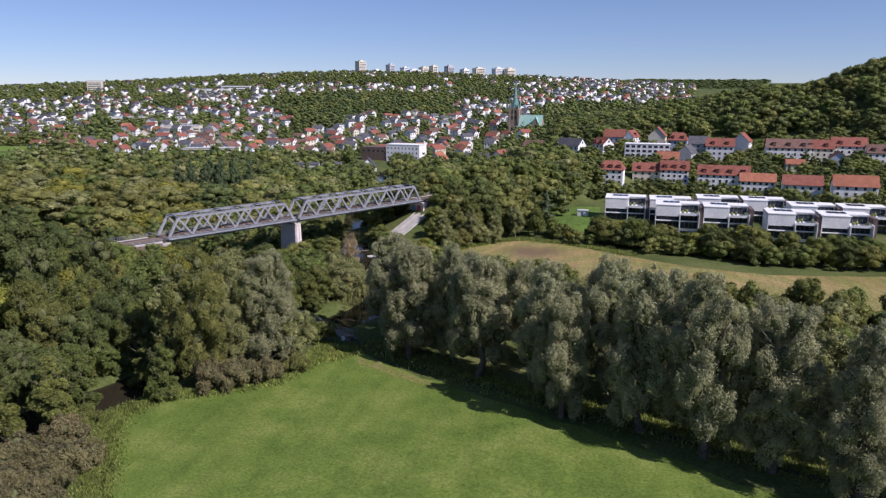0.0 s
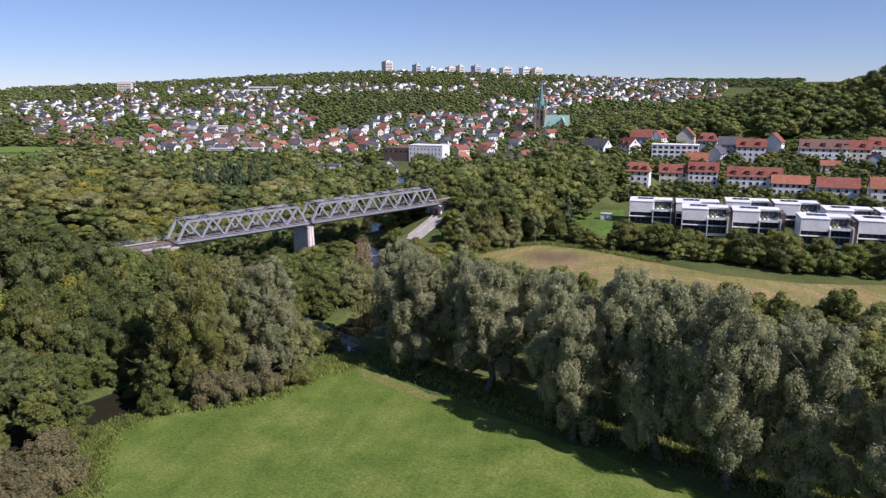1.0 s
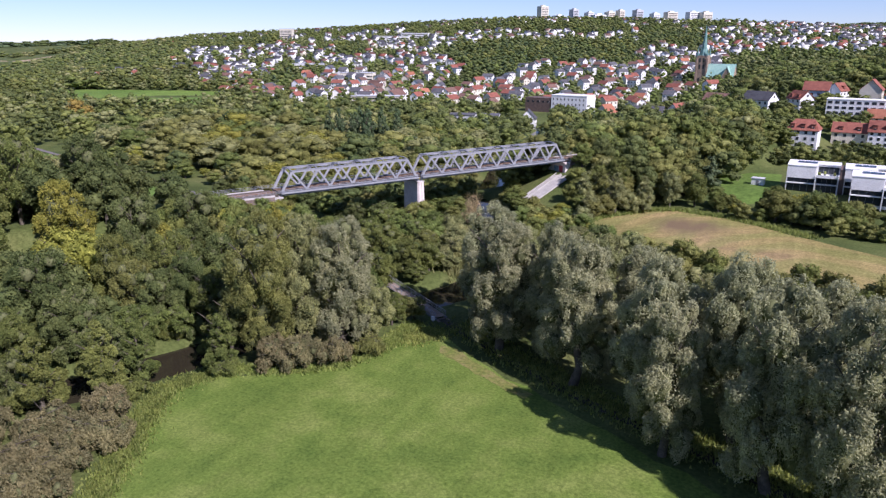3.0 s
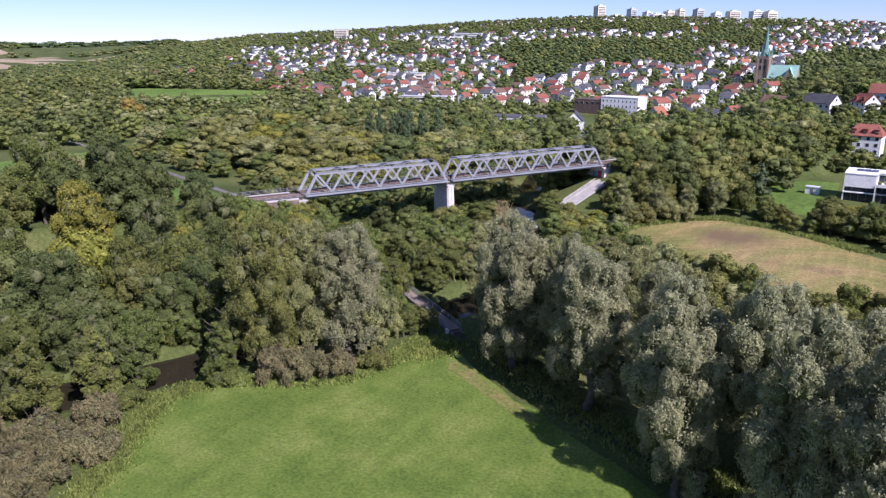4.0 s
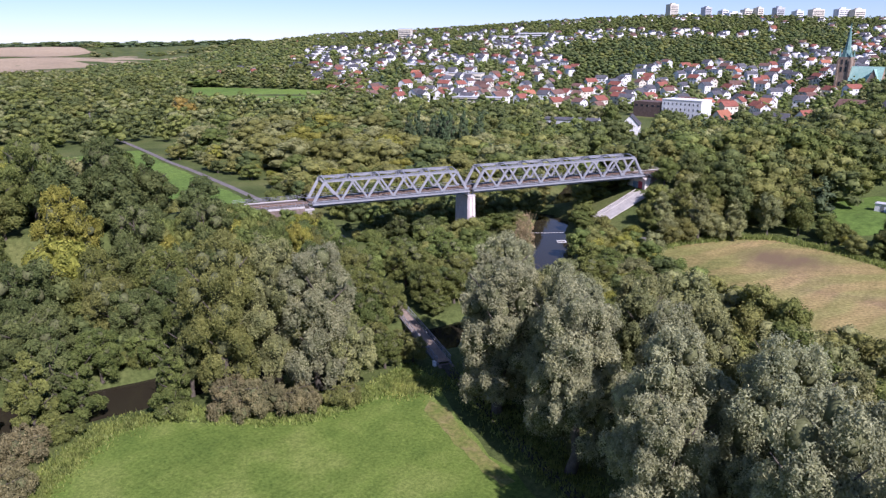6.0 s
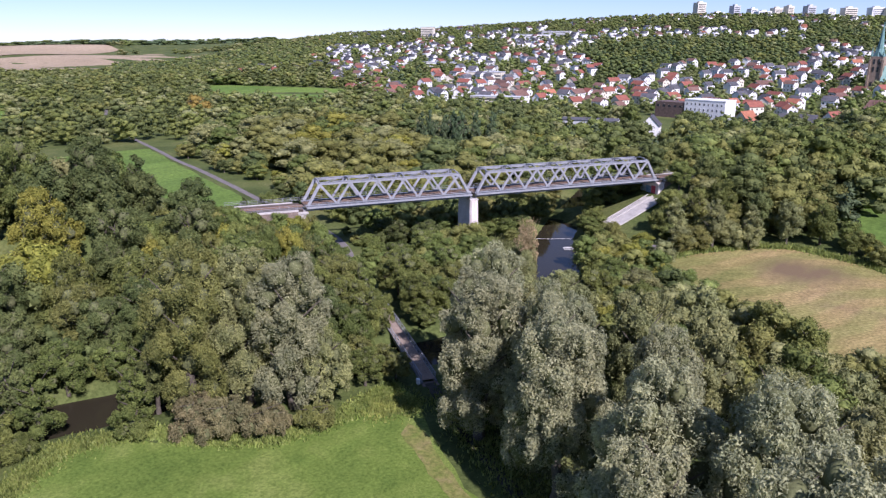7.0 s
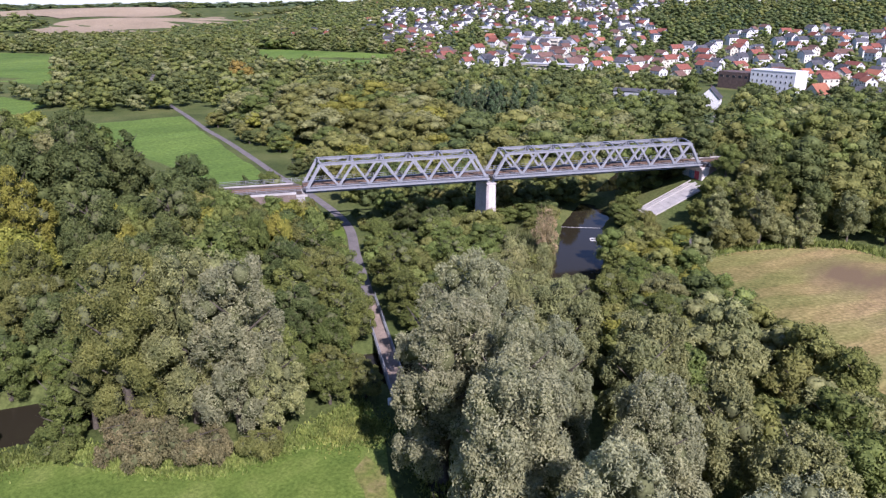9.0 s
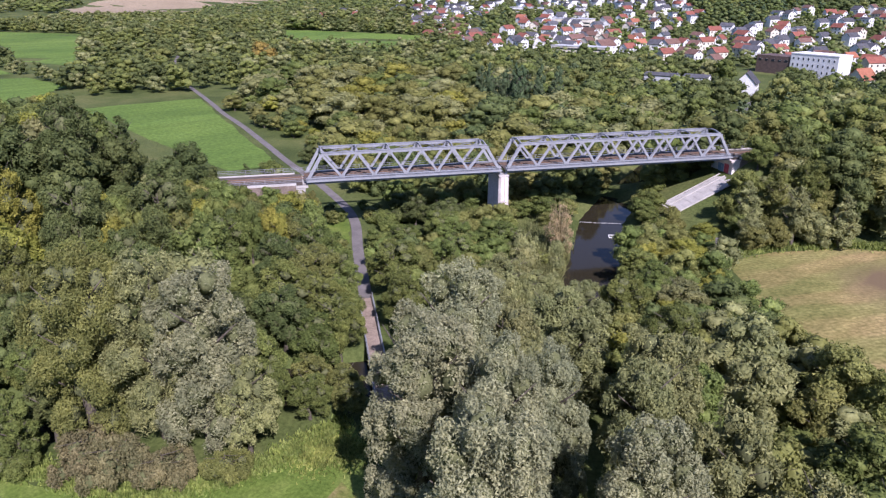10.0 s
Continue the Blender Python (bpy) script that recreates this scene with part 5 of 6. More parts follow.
# ---- the white terraced flats ----
def flats(x, y, turn, label):
    z = 3.9
    ob = thing("flats", label, "apartment building", (x, y, z), turn, "white terraced flats")
    for n, x0 in enumerate((0.0, 18.6)):
        # slabs and walls round the recesses
        for what, xa, xb, ya, yb, za, zb in (
            ("wall", 0, 9.7, 1.2, 13, -1.2, 9.3),
            ("wall", 9.7, 17, 1.2, 6.2, -1.2, 5.95),
            ("wall", 9.7, 17, 6.2, 13, -1.2, 9.3),
            ("wall", 16.7, 17, 1.2, 6.2, 5.95, 6.9),
            ("wall", 0, 9.4, 0, 1.2, 6, 9.3),
            ("slab", 0, 17, 0, 1.2, 5.7, 6),
            ("slab", 0, 17, -0.3, 1.2, 2.9, 3.2),
            ("wall", 0, 0.3, 0, 1.2, -1.2, 6),
            ("wall", 9.4, 9.7, -1.6, 1.2, -1.2, 6),
            ("wall", 16.7, 17, -2.4, 1.2, -1.2, 6.9),
            ("wall", 0, 9.4, 0, 1.2, 4.9, 5.7),
        ):
            bm = bmesh.new()
            box(bm, x0 + xa, x0 + xb, ya, yb, za, zb)
            part(what, bm, WHITE, ob)
        bm = bmesh.new()
        box(bm, x0 + 9.7, x0 + 16.7, -1.6, 1.2, 5.7, 5.95)
        box(bm, x0 + 9.7, x0 + 16.7, -1.6, -1.45, 5.95, 6.7)
        part("terrace", bm, WHITE, ob)
        for zz, xx, ww, hh, yy in ((3.25, 0.4, 8.9, 1.6, 0.9), (0.0, 0.4, 8.9, 2.7, 0.9), (3.25, 9.9, 6.6, 2.4, 1.1), (0.0, 9.9, 6.6, 2.7, 1.1), (6.15, 10.0, 6.6, 2.5, 6.08)):
            bm = bmesh.new()
            box(bm, x0 + xx, x0 + xx + ww, yy, yy + 0.2, zz, zz + hh)
            pane = part("window", bm, GLASS, ob, "dark full-width glazing")
            for k in range(1, 4):
                bm = bmesh.new()
                box(bm, x0 + xx + ww * k / 4 - 0.05, x0 + xx + ww * k / 4 + 0.05, yy - 0.05, yy + 0.05, zz, zz + hh)
                part("mullion", bm, STEEL_DARK, pane)
        bm = bmesh.new()
        box(bm, x0 - 0.15, x0 + 9.85, -0.15, 13.15, 9.3, 9.6)
        box(bm, x0 + 9.85, x0 + 17.15, 5.6, 13.15, 9.3, 9.6)
        part("roof", bm, WHITE, ob, "flat white roof edge")
        for k in range(3):
            bm = bmesh.new()
            box(bm, x0 + 3.0 + k * 2.2, x0 + 5.0 + k * 2.2, 6.0, 10.0, 9.75, 9.83)
            part("solar_panel", bm, SOLAR, ob)
        for k, (px, py) in enumerate(((10.6, 0.2), (12.3, 2.6), (15.4, 0.4))):
            tub = bmesh.new()
            bmesh.ops.create_cone(tub, segments=8, radius1=0.3, radius2=0.42, depth=0.6, cap_ends=True, matrix=Matrix.Translation((x0 + px, py, 6.25)))
            tub = part("plant_tub", tub, STEEL_DARK, ob)
            leaves = bmesh.new()
            bmesh.ops.create_icosphere(leaves, subdivisions=2, radius=0.75)
            for v in leaves.verts:
                v.co = v.co * (0.75 + 0.35 * math.sin(v.co.x * 9 + k) * math.cos(v.co.y * 8 + v.co.z * 7)) + Vector((x0 + px, py, 7.0))
            part("potted_plant", leaves, LEAF["green"], tub)
        bm = bmesh.new()
        box(bm, x0 + 17.0, x0 + 18.6, 0.3, 11, -1.2, 9.0)
        part("stair_tower", bm, PANEL_BROWN, ob, "brown clad stair tower")
    return ob


for x, y, turn in ((48, 331, -3), (68, 315.5, -4), (87, 338, -4), (108, 302, -4), (121.5, 323.5, -4), (160, 318, -4)):
    flats(x, y, turn, "white terraced flats with dark glazing and roof terraces")
hut = thing("hut", "small white flat-roofed hut on a lawn", "hut", (38.5, 338, ground_z(38.5, 338)), -8)
bm = bmesh.new()
box(bm, -2.2, 2.2, -1.5, 1.5, -0.5, 2.5)
part("wall", bm, WHITE, hut)
bm = bmesh.new()
box(bm, -2.4, 2.4, -1.7, 1.7, 2.5, 2.7)
part("roof", bm, GREYWALL, hut)
bm = bmesh.new()
box(bm, -0.5, 0.5, -1.56, -1.5, 0, 2.0)
part("door", bm, STEEL_DARK, hut)
sheet("lawn", [(24, 318), (20, 340), (34, 362), (46, 364), (46.5, 316), (36, 312)], 5.0, 0.08, PASTURE, "mown green lawn beside the flats", "lawn", 0.5)
OPEN.append(np.array([(24, 318), (20, 340), (34, 362), (60, 364), (60, 312), (36, 312)], float))
OPEN.append(np.array([(44, 310), (44, 352), (200, 345), (200, 292), (110, 292)], float))

for x, y, turn, w, d, eave, rise, wall, roof in FRONT_HOUSES:
    house(x, y, turn, w, d, eave, rise, wall, roof, f"{wall} house with a {roof} roof among trees below the town", 2, 4, group="houses at the town's foot")

woods([(-30, 304), (6, 306), (24, 312), (22, 336), (34, 364), (36, 420), (-10, 430), (-60, 350)], 7.5, 71, [("round", "green"), ("round", "dark"), ("round", "green"), ("round", "olive"), ("cone", "dark")], (10, 16), "back", "", "beyond the stubble field", 0.42, "field_wood")
woods([(28, 296), (60, 282), (110, 268), (170, 272), (170, 282), (110, 280), (60, 294), (34, 306)], 5.5, 72, [("round", "green"), ("round", "olive"), ("bush", "green"), ("round", "dark")], (4, 9), "back", "", "along the hedge before the flats", 0.5, "hedge")

# ---- the town ----
def polar(az, d):
    return EYE0[0] - d * math.sin(radians(az)), EYE0[1] + d * math.cos(radians(az))


cx, cy = polar(6.3, 880)
church = thing("church", "sandstone church with a tall copper spire and green roof", "church", (cx, cy, 4.5), -8)
bm = bmesh.new()
box(bm, -5.5, 5.5, -5.5, 5.5, -4, 36)
for s in (-1, 1):
    for q in (-1, 1):
        box(bm, s * 5.5 - 0.9, s * 5.5 + 0.9, q * 5.5 - 0.9, q * 5.5 + 0.9, -4, 33)
part("tower", bm, SANDSTONE, church)
bm = bmesh.new()
for r0, z0, r1, z1 in ((5.4, 36, 3.0, 43), (3.0, 43, 0.12, 68)):
    lo = [bm.verts.new((r0 * math.cos(k * math.pi / 4), r0 * math.sin(k * math.pi / 4), z0)) for k in range(8)]
    hi = [bm.verts.new((r1 * math.cos(k * math.pi / 4), r1 * math.sin(k * math.pi / 4), z1)) for k in range(8)]
    for k in range(8):
        bm.faces.new((lo[k], lo[(k + 1) % 8], hi[(k + 1) % 8], hi[k]))
    bm.faces.new(hi)
part("spire", bm, COPPER_DARK, church, "dark green copper spire")
for s in (-1, 1):
    for q in (-1, 1):
        bm = bmesh.new()
        bmesh.ops.create_cone(bm, segments=6, radius1=1.2, radius2=0.05, depth=9, cap_ends=True, matrix=Matrix.Translation((s * 5.0, q * 5.0, 40.5)))
        part("corner_turret", bm, COPPER_DARK, church)
for z in (8, 22, 29):
    for s in (-1, 1):
        bm = bmesh.new()
        box(bm, s * 2 - 0.8, s * 2 + 0.8, -5.7, -5.45, z, z + 4.5)
        part("window", bm, GLASS, church, "tall narrow dark window")
bm = bmesh.new()
gable_body(bm, 28, 16, 14, 13)
part("nave", bm, SANDSTONE, church).matrix_basis = pose(20.5, 0, 0)
bm = bmesh.new()
gable_roof(bm, 28, 16, 14, 13, 0.4, 0.3)
part("roof", bm, COPPER, church, "pale green copper roof").matrix_basis = pose(20.5, 0, 0)
bm = bmesh.new()
gable_body(bm, 20, 10, 14, 11.0)
part("transept", bm, SANDSTONE, church).matrix_basis = pose(28, 0, 0, 0, 0, 90)
bm = bmesh.new()
gable_roof(bm, 20, 10, 14, 11.0, 0.4, 0.3)
part("roof", bm, COPPER, church, "pale green copper roof").matrix_basis = pose(28, 0, 0, 0, 0, 90)
for k in range(4):
    bm = bmesh.new()
    box(bm, 8.6 + k * 3.4, 10 + k * 3.4, -7.7, -7.45, 3, 10)
    part("window", bm, GLASS, church, "tall arched dark window")

hall = thing("public_building", "white three-storey building with a dark brown annex", "public building", (-128, 615, 1.5), -9)
bm = bmesh.new()
box(bm, -4, 27, -8, 8, -2, 12.6)
box(bm, -4.2, 27.2, -8.2, 8.2, 12.6, 13.2)
part("wall", bm, WHITE, hall)
bm = bmesh.new()
box(bm, -28, -4, -7.6, 8, -2, 10.2)
part("annex", bm, PANEL_BROWN, hall, "dark brown clad annex")
for r in range(3):
    for c in range(9):
        under("window", WINDOW, hall, m=pose(-2 + c * 3.3, -8, 1.5 + r * 3.8) @ Matrix.Diagonal((0.72, 1, 1.05, 1)))
for c in range(5):
    under("window", WIDE_WINDOW, hall, m=pose(-25.5 + c * 4.6, -7.6, 6.5))

# tower blocks along the skyline: bearing, distance, top over the town, width, tone
for az, d, top, w, tone in ((18.4, 1700, 128, 20, "cream"), (16.1, 1700, 121, 15, "grey"), (15.0, 1720, 115, 15, "white"), (13.5, 1720, 116, 18, "cream"), (12.75, 1720, 119, 13, "cream"), (11.5, 1720, 119, 18, "grey"), (9.2, 1720, 114, 26, "cream"), (7.7, 1700, 113, 24, "white"), (6.8, 1700, 112, 22, "cream"), (10.3, 1700, 111, 16, "white"), (14.3, 1690, 109, 30, "white"), (17.2, 1690, 108, 24, "white")):
    x, y = polar(az, d)
    z = ground_z(x, y)
    tb = thing("tower_block", f"tall {tone} concrete tower block on the ridge", "tower block", (x, y, z), az + 38, "tower blocks on the ridge")
    bm = bmesh.new()
    box(bm, -w / 2, w / 2, -8, 8, -6, top - z)
    box(bm, -w / 5, w / 5, -4, 4, top - z, top - z + 2.5)
    part("wall", bm, WALLS[tone], tb)
    for r in range(max(1, int((top - z) / 3.6))):
        bm = bmesh.new()
        box(bm, -w / 2 + 1.5, w / 2 - 1.5, -8.15, -8, 1.5 + r * 3.4, 2.9 + r * 3.4)
        part("window_band", bm, GLASS, tb)

# long low buildings on the slope
for az, d, w, dp, h, tone in ((29.5, 1330, 60, 16, 9, "white"), (27.8, 1345, 50, 14, 11, "white"), (37.5, 1450, 24, 14, 22, "cream"), (31.8, 900, 40, 16, 9, "cream"), (30.0, 690, 46, 12, 7, "cream"), (35.5, 1010, 46, 14, 8, "white")):
    x, y = polar(az, d)
    lb = thing("long_building", f"{tone} flat-roofed long building on the town's slope", "building", (x, y, ground_z(x, y)), az - 14)
    bm = bmesh.new()
    box(bm, -w / 2, w / 2, -dp / 2, dp / 2, -5, h)
    part("wall", bm, WALLS[tone], lb)
    bm = bmesh.new()
    box(bm, -w / 2 - 0.4, w / 2 + 0.4, -dp / 2 - 0.4, dp / 2 + 0.4, h, h + 0.5)
    part("roof", bm, GREYWALL, lb)
    for r in range(int(h / 3.3)):
        bm = bmesh.new()
        box(bm, -w / 2 + 1, w / 2 - 1, -dp / 2 - 0.12, -dp / 2, 1 + r * 3.3, 2.5 + r * 3.3)
        part("window_band", bm, GLASS, lb)

# houses of the town, nearest ones as things, the farther ones joined
TOWN_WOOD = [(10.5, 25, 1010, 1270), (20, 24, 900, 1010), (31.5, 34.5, 1160, 1330), (38, 46, 1330, 1480), (25, 28.5, 1380, 1500), (6.5, 11, 1230, 1420), (36.5, 40, 860, 960), (46, 60, 1080, 1700), (12, 24, 1400, 1500), (33, 38, 980, 1010)]


def in_town_wood(az, d):
    return any(a0 < az + 0.6 * math.sin(d / 37) < a1 and d0 < d + 14 * math.sin(az * 1.7) < d1 for a0, a1, d0, d1 in TOWN_WOOD)


kinds_of_house = []
for k, (w, d, eave, rise, wall, roof) in enumerate([(0.92 * w, 0.92 * d, 0.84 * e, 0.92 * r, wl, rf) for w, d, e, r, wl, rf in [(12, 9, 7.2, 3.6, "white", "red"), (11, 8.5, 7.4, 3.4, "white", "orange"), (13, 9, 8.8, 3.2, "white", "dark"), (11, 9, 7.4, 3.4, "cream", "brown"), (16, 9.5, 7.6, 3.6, "white", "red"), (12, 8.5, 9.0, 3.0, "white", "brown"), (11, 10, 9.0, 3.6, "white", "dark"), (20, 10, 8.0, 3.8, "white", "brown"), (14, 9.5, 8.4, 3.6, "cream", "red"), (12, 9, 9.0, 1.2, "white", "dark")]]):
    first = house(0, 0, 0, w, d, eave, rise, wall, roof, f"{wall} town house with a {roof} tiled gabled roof", 2, 3, 0, 0, True, 0.0, k % 2 == 0, "houses of the town")
    kinds_of_house.append((first, (w, d, eave, rise, wall, roof)))
g = np.random.default_rng(5)
spots = []
for d in np.arange(640, 1680, 21.0):
    az = -7.0 + g.random()
    while az < 52:
        dd, aa = d + g.normal() * 4, az + g.normal() * 0.15
        az += math.degrees(21.0 / d) * (1.0 + 0.25 * g.random())
        x, y = polar(aa, dd)
        edge = 640 if aa < 24 else 640 + (aa - 24) * 5
        chance = 0.66 if dd < 740 else 0.76 if dd < 1100 else 0.55 if dd < 1350 else 0.32
        chance *= 0.35 if rolls(x, y, 34, 5.0) < -0.22 else 1.12
        if 3 < aa < 8.2 and dd < 885:
            chance = 0.22
        if aa < 5:
            chance = 0.0 if dd < 1050 else 0.55
        if aa > 44:
            chance *= 0.45 if dd > 980 else 0.0
        if dd < edge or g.random() > chance or in_town_wood(aa, dd) or (aa < 9 and dd < 720):
            continue
        if min(abs(x - cx - 14) / 40, 9) < 1 and abs(y - cy) < 30 or (abs(x + 128) < 36 and abs(y - 615) < 18):
            continue
        if not any(inside(x, y, q) for q in OPEN):
            spots.append((dd, aa, x, y))
spots.sort()
spot_z = land([s[2] for s in spots], [s[3] for s in spots])
heap = {}
for n, (d, az, x, y) in enumerate(spots):
    if d < 860:
        k = int(g.choice([0, 1, 4, 7, 8, 2, 5, 2, 3, 6]))
    elif d < 1200:
        k = int(g.choice([0, 1, 2, 3, 6, 2, 5, 9, 0, 6, 9]))
    else:
        k = int(g.choice([2, 6, 5, 9, 3, 2, 9, 1]))
    turn = az + g.choice([-35, 55, -50, 40, -25, 65]) + g.normal() * 7
    first, (w, dp, eave, rise, wall, roof) = kinds_of_house[k]
    z = float(spot_z[n])
    if n < 230:
        copy_thing(first, pose(x, y, z, 0, 0, turn))
        continue
    for mk, build in (((WALLS[wall], "wall"), gable_body), ((ROOF[roof], "roof"), gable_roof)):
        bm = bmesh.new()
        build(bm, w, dp, eave, rise)
        bm.verts.index_update()
        m = np.array(pose(x, y, z, 0, 0, turn))
        v = np.array([q.co[:] for q in bm.verts]) @ m[:3, :3].T + m[:3, 3]
        f = []
        for face in bm.faces:
            ids = [q.index for q in face.verts]
            f += [(ids[0], ids[j], ids[j + 1]) for j in range(1, len(ids) - 1)]
        bm.free()
        heap.setdefault((mk[0].name, mk[1]), (mk[0], []))[1].append((v, np.array(f)))
for first, _ in kinds_of_house:
    for o in (*first.children_recursive, first):
        bpy.data.objects.remove(o)
for (name, what), (material, many) in heap.items():
    n, V, F = 0, [], []
    for v, f in many:
        V.append(v)
        F.append(f + n)
        n += len(v)
    ob = new(f"far_house_{what}s", tri_mesh(f"far_house_{what}s", np.concatenate(V), np.concatenate(F), material))
    tagged(ob, f"{name.replace('_', ' ')} of many far houses on the hill", "houses", kind="stuff")

# ---- trees of the town, the wooded hill and the far country ----
BUILT = np.array([(x, y) for _, _, x, y in spots])


def off_houses(x, y):
    if before_hall(x, y):
        return False
    u = np.hypot(x - EYE0[0], y - EYE0[1])
    bx, by = x + (x - EYE0[0]) / u * 8, y + (y - EYE0[1]) / u * 8
    return np.hypot(*(BUILT - (x, y)).T).min() > 7 and np.hypot(*(BUILT - (bx, by)).T).min() > 6 and not (abs(x - cx - 14) < 26 and abs(y - cy) < 14) and not (abs(x + 128) < 34 and -14 < y - 615 < 12)


def sector(a0, a1, d0, d1, n=14):
    return [polar(a0 + (a1 - a0) * k / n, d0) for k in range(n + 1)] + [polar(a1 + (a0 - a1) * k / n, d1) for k in range(n + 1)]


SIDE_AT = np.array([(s[0], s[1], s[3]) for s in SIDE] + [(76, 500, 28)], float)


def off_side(x, y):
    if before_hall(x, y):
        return False
    return (np.hypot(SIDE_AT[:, 0] - x, (SIDE_AT[:, 1] - y) * 1.3) > SIDE_AT[:, 2] * 0.5 + 3.5).all() and not any(abs(x - sx) < sw * 0.5 and 0 < sy - y < 11 for sx, sy, sw in SIDE_AT)


ARABLE = [np.array(v, float) for v in ([(-1180, 520), (-1250, 690), (-1420, 930), (-1440, 1120), (-1850, 1190), (-1800, 1060), (-1640, 700), (-1400, 560)], [(-1700, 720), (-1960, 1150), (-2300, 1250), (-2400, 760)])]


def far_view(x, y):
    """Keeps woods off the far fields and off the land just before them."""
    u = np.array((x, y)) - (52, 90)
    u = u / np.hypot(*u)
    return not any(inside(x + u[0] * t, y + u[1] * t, v) for v in ARABLE for t in (0, 60, 130, 200))


FAR_MIX = [("round", "green"), ("round", "dark"), ("round", "dark"), ("cone", "dark"), ("round", "green"), ("round", "sage")]
woods(sector(4, 50, 1480, 1700), 15, 67, [("round", "dark"), ("round", "green"), ("cone", "dark")], (10, 15), "far", "", "along the town's skyline", 0.6, "skyline_trees")
woods(sector(-7, 54, 640, 1660), 15.5, 31, FAR_MIX, (7, 13), "far", "", "between the houses of the town", 0.5, "town_trees", off_houses)
for k, (a0, a1, d0, d1) in enumerate(TOWN_WOOD):
    woods(sector(a0, a1, d0, d1), 14.5, 40 + k, [("round", "dark"), ("round", "dark"), ("cone", "needle"), ("round", "green")], (10, 15), "far", "", "on the town's slope", 0.6, "slope_wood", off_houses)
woods(sector(-26, 3, 560, 780), 14, 60, [("round", "dark"), ("round", "dark"), ("round", "green"), ("cone", "dark"), ("round", "green"), ("round", "olive")], (12, 18), "wood", "", "covering the steep hill", 0.5, "hill_wood", lambda x, y: off_side(x, y) and y - EYE0[1] > 555 * 0.93)
woods([(36, 372), (36, 560), (230, 560), (235, 360)], 8.5, 61, [("round", "green"), ("round", "dark"), ("round", "olive"), ("round", "green"), ("cone", "dark")], (4.5, 10.5), "wood", "", "in gardens between the houses", 0.5, "garden_trees", off_side)
woods(sector(-2, 3.2, 560, 700), 12, 62, MIXED, (10, 14), "wood", "", "before the church", 0.45, "church_wood", off_side)
woods(sector(3.2, 9, 560, 680), 11, 64, MIXED, (6, 9), "far", "", "before the church", 0.5, "church_wood", off_side)
woods(sector(46, 90, 900, 2600), 40, 63, FAR_MIX, (12, 18), "far", "", "in the far valley", 0.9, "far_wood", lambda x, y: rolls(x, y, 150, 2.0) < -0.1 and far_view(x, y))
woods(sector(-12, 5, 2500, 4300), 52, 65, [("round", "dark"), ("cone", "dark")], (18, 24), "far", "", "over the far ridge", 1.4, "ridge_wood")
woods(sector(44, 56, 1000, 1750), 17, 66, FAR_MIX, (9, 14), "far", "", "on the shoulder of the hill", 0.7, "shoulder_wood", lambda x, y: off_houses(x, y) and far_view(x, y))

woods(sector(50, 90, 2900, 3250), 60, 68, [("round", "dark"), ("round", "needle")], (22, 30), "far", "", "along the far horizon", 1.4, "horizon_wood")

# ---- the footbridge ----
FA, FB = np.array((-13.6, 170.9)), np.array((-47.2, 193.2))
flen, fturn = float(np.hypot(*(FB - FA))), math.degrees(math.atan2(*(FB - FA)[::-1]))
foot = thing("footbridge", "narrow footbridge with plank deck and slim railings over the river", "footbridge", (*FA, 0.3), fturn)
for y in (-1.25, 1.25):
    bm = bmesh.new()
    box(bm, -0.5, flen + 0.5, y - 0.15, y + 0.15, -0.75, -0.06)
    part("girder", bm, STEEL_DARK, foot)
plank = bmesh.new()
box(plank, -0.155, 0.155, -1.2, 1.2, -0.06, 0.02)
plank_me = bpy.data.meshes.new("plank")
plank.to_mesh(plank_me)
plank.free()
plank_me.materials.append(DECKING)
for k in range(int(flen / 0.33)):
    under("plank", plank_me, foot, m=pose(0.2 + k * 0.33, 0, 0.004 * (k % 3)))
post = bmesh.new()
box(post, -0.04, 0.04, -0.04, 0.04, -0.3, 1.15)
post_me = bpy.data.meshes.new("railing_post")
post.to_mesh(post_me)
post.free()
post_me.materials.append(STEEL)
for y in (-1.28, 1.28):
    for k in range(int(flen / 2) + 1):
        under("railing_post", post_me, foot, m=pose(k * 2.0, y, 0))
    for z, w in ((1.15, 0.09), (0.8, 0.05), (0.45, 0.05)):
        bm = bmesh.new()
        beam(bm, (-0.2, y, z), (flen, y, z), w, w)
        part("handrail", bm, STEEL, foot)
for x in (-0.9, flen + 0.9):
    bm = bmesh.new()
    box(bm, x - 0.9, x + 0.9, -1.45, 1.45, -3.5, -0.32)
    part("abutment", bm, MASONRY, foot, "weathered abutment block", 0.05)
bm = bmesh.new()
box(bm, -0.6, 0.2, 1.65, 2.2, -1.2, 0.5)
part("end_block", bm, WHITE, foot, "white painted end block", 0.04)

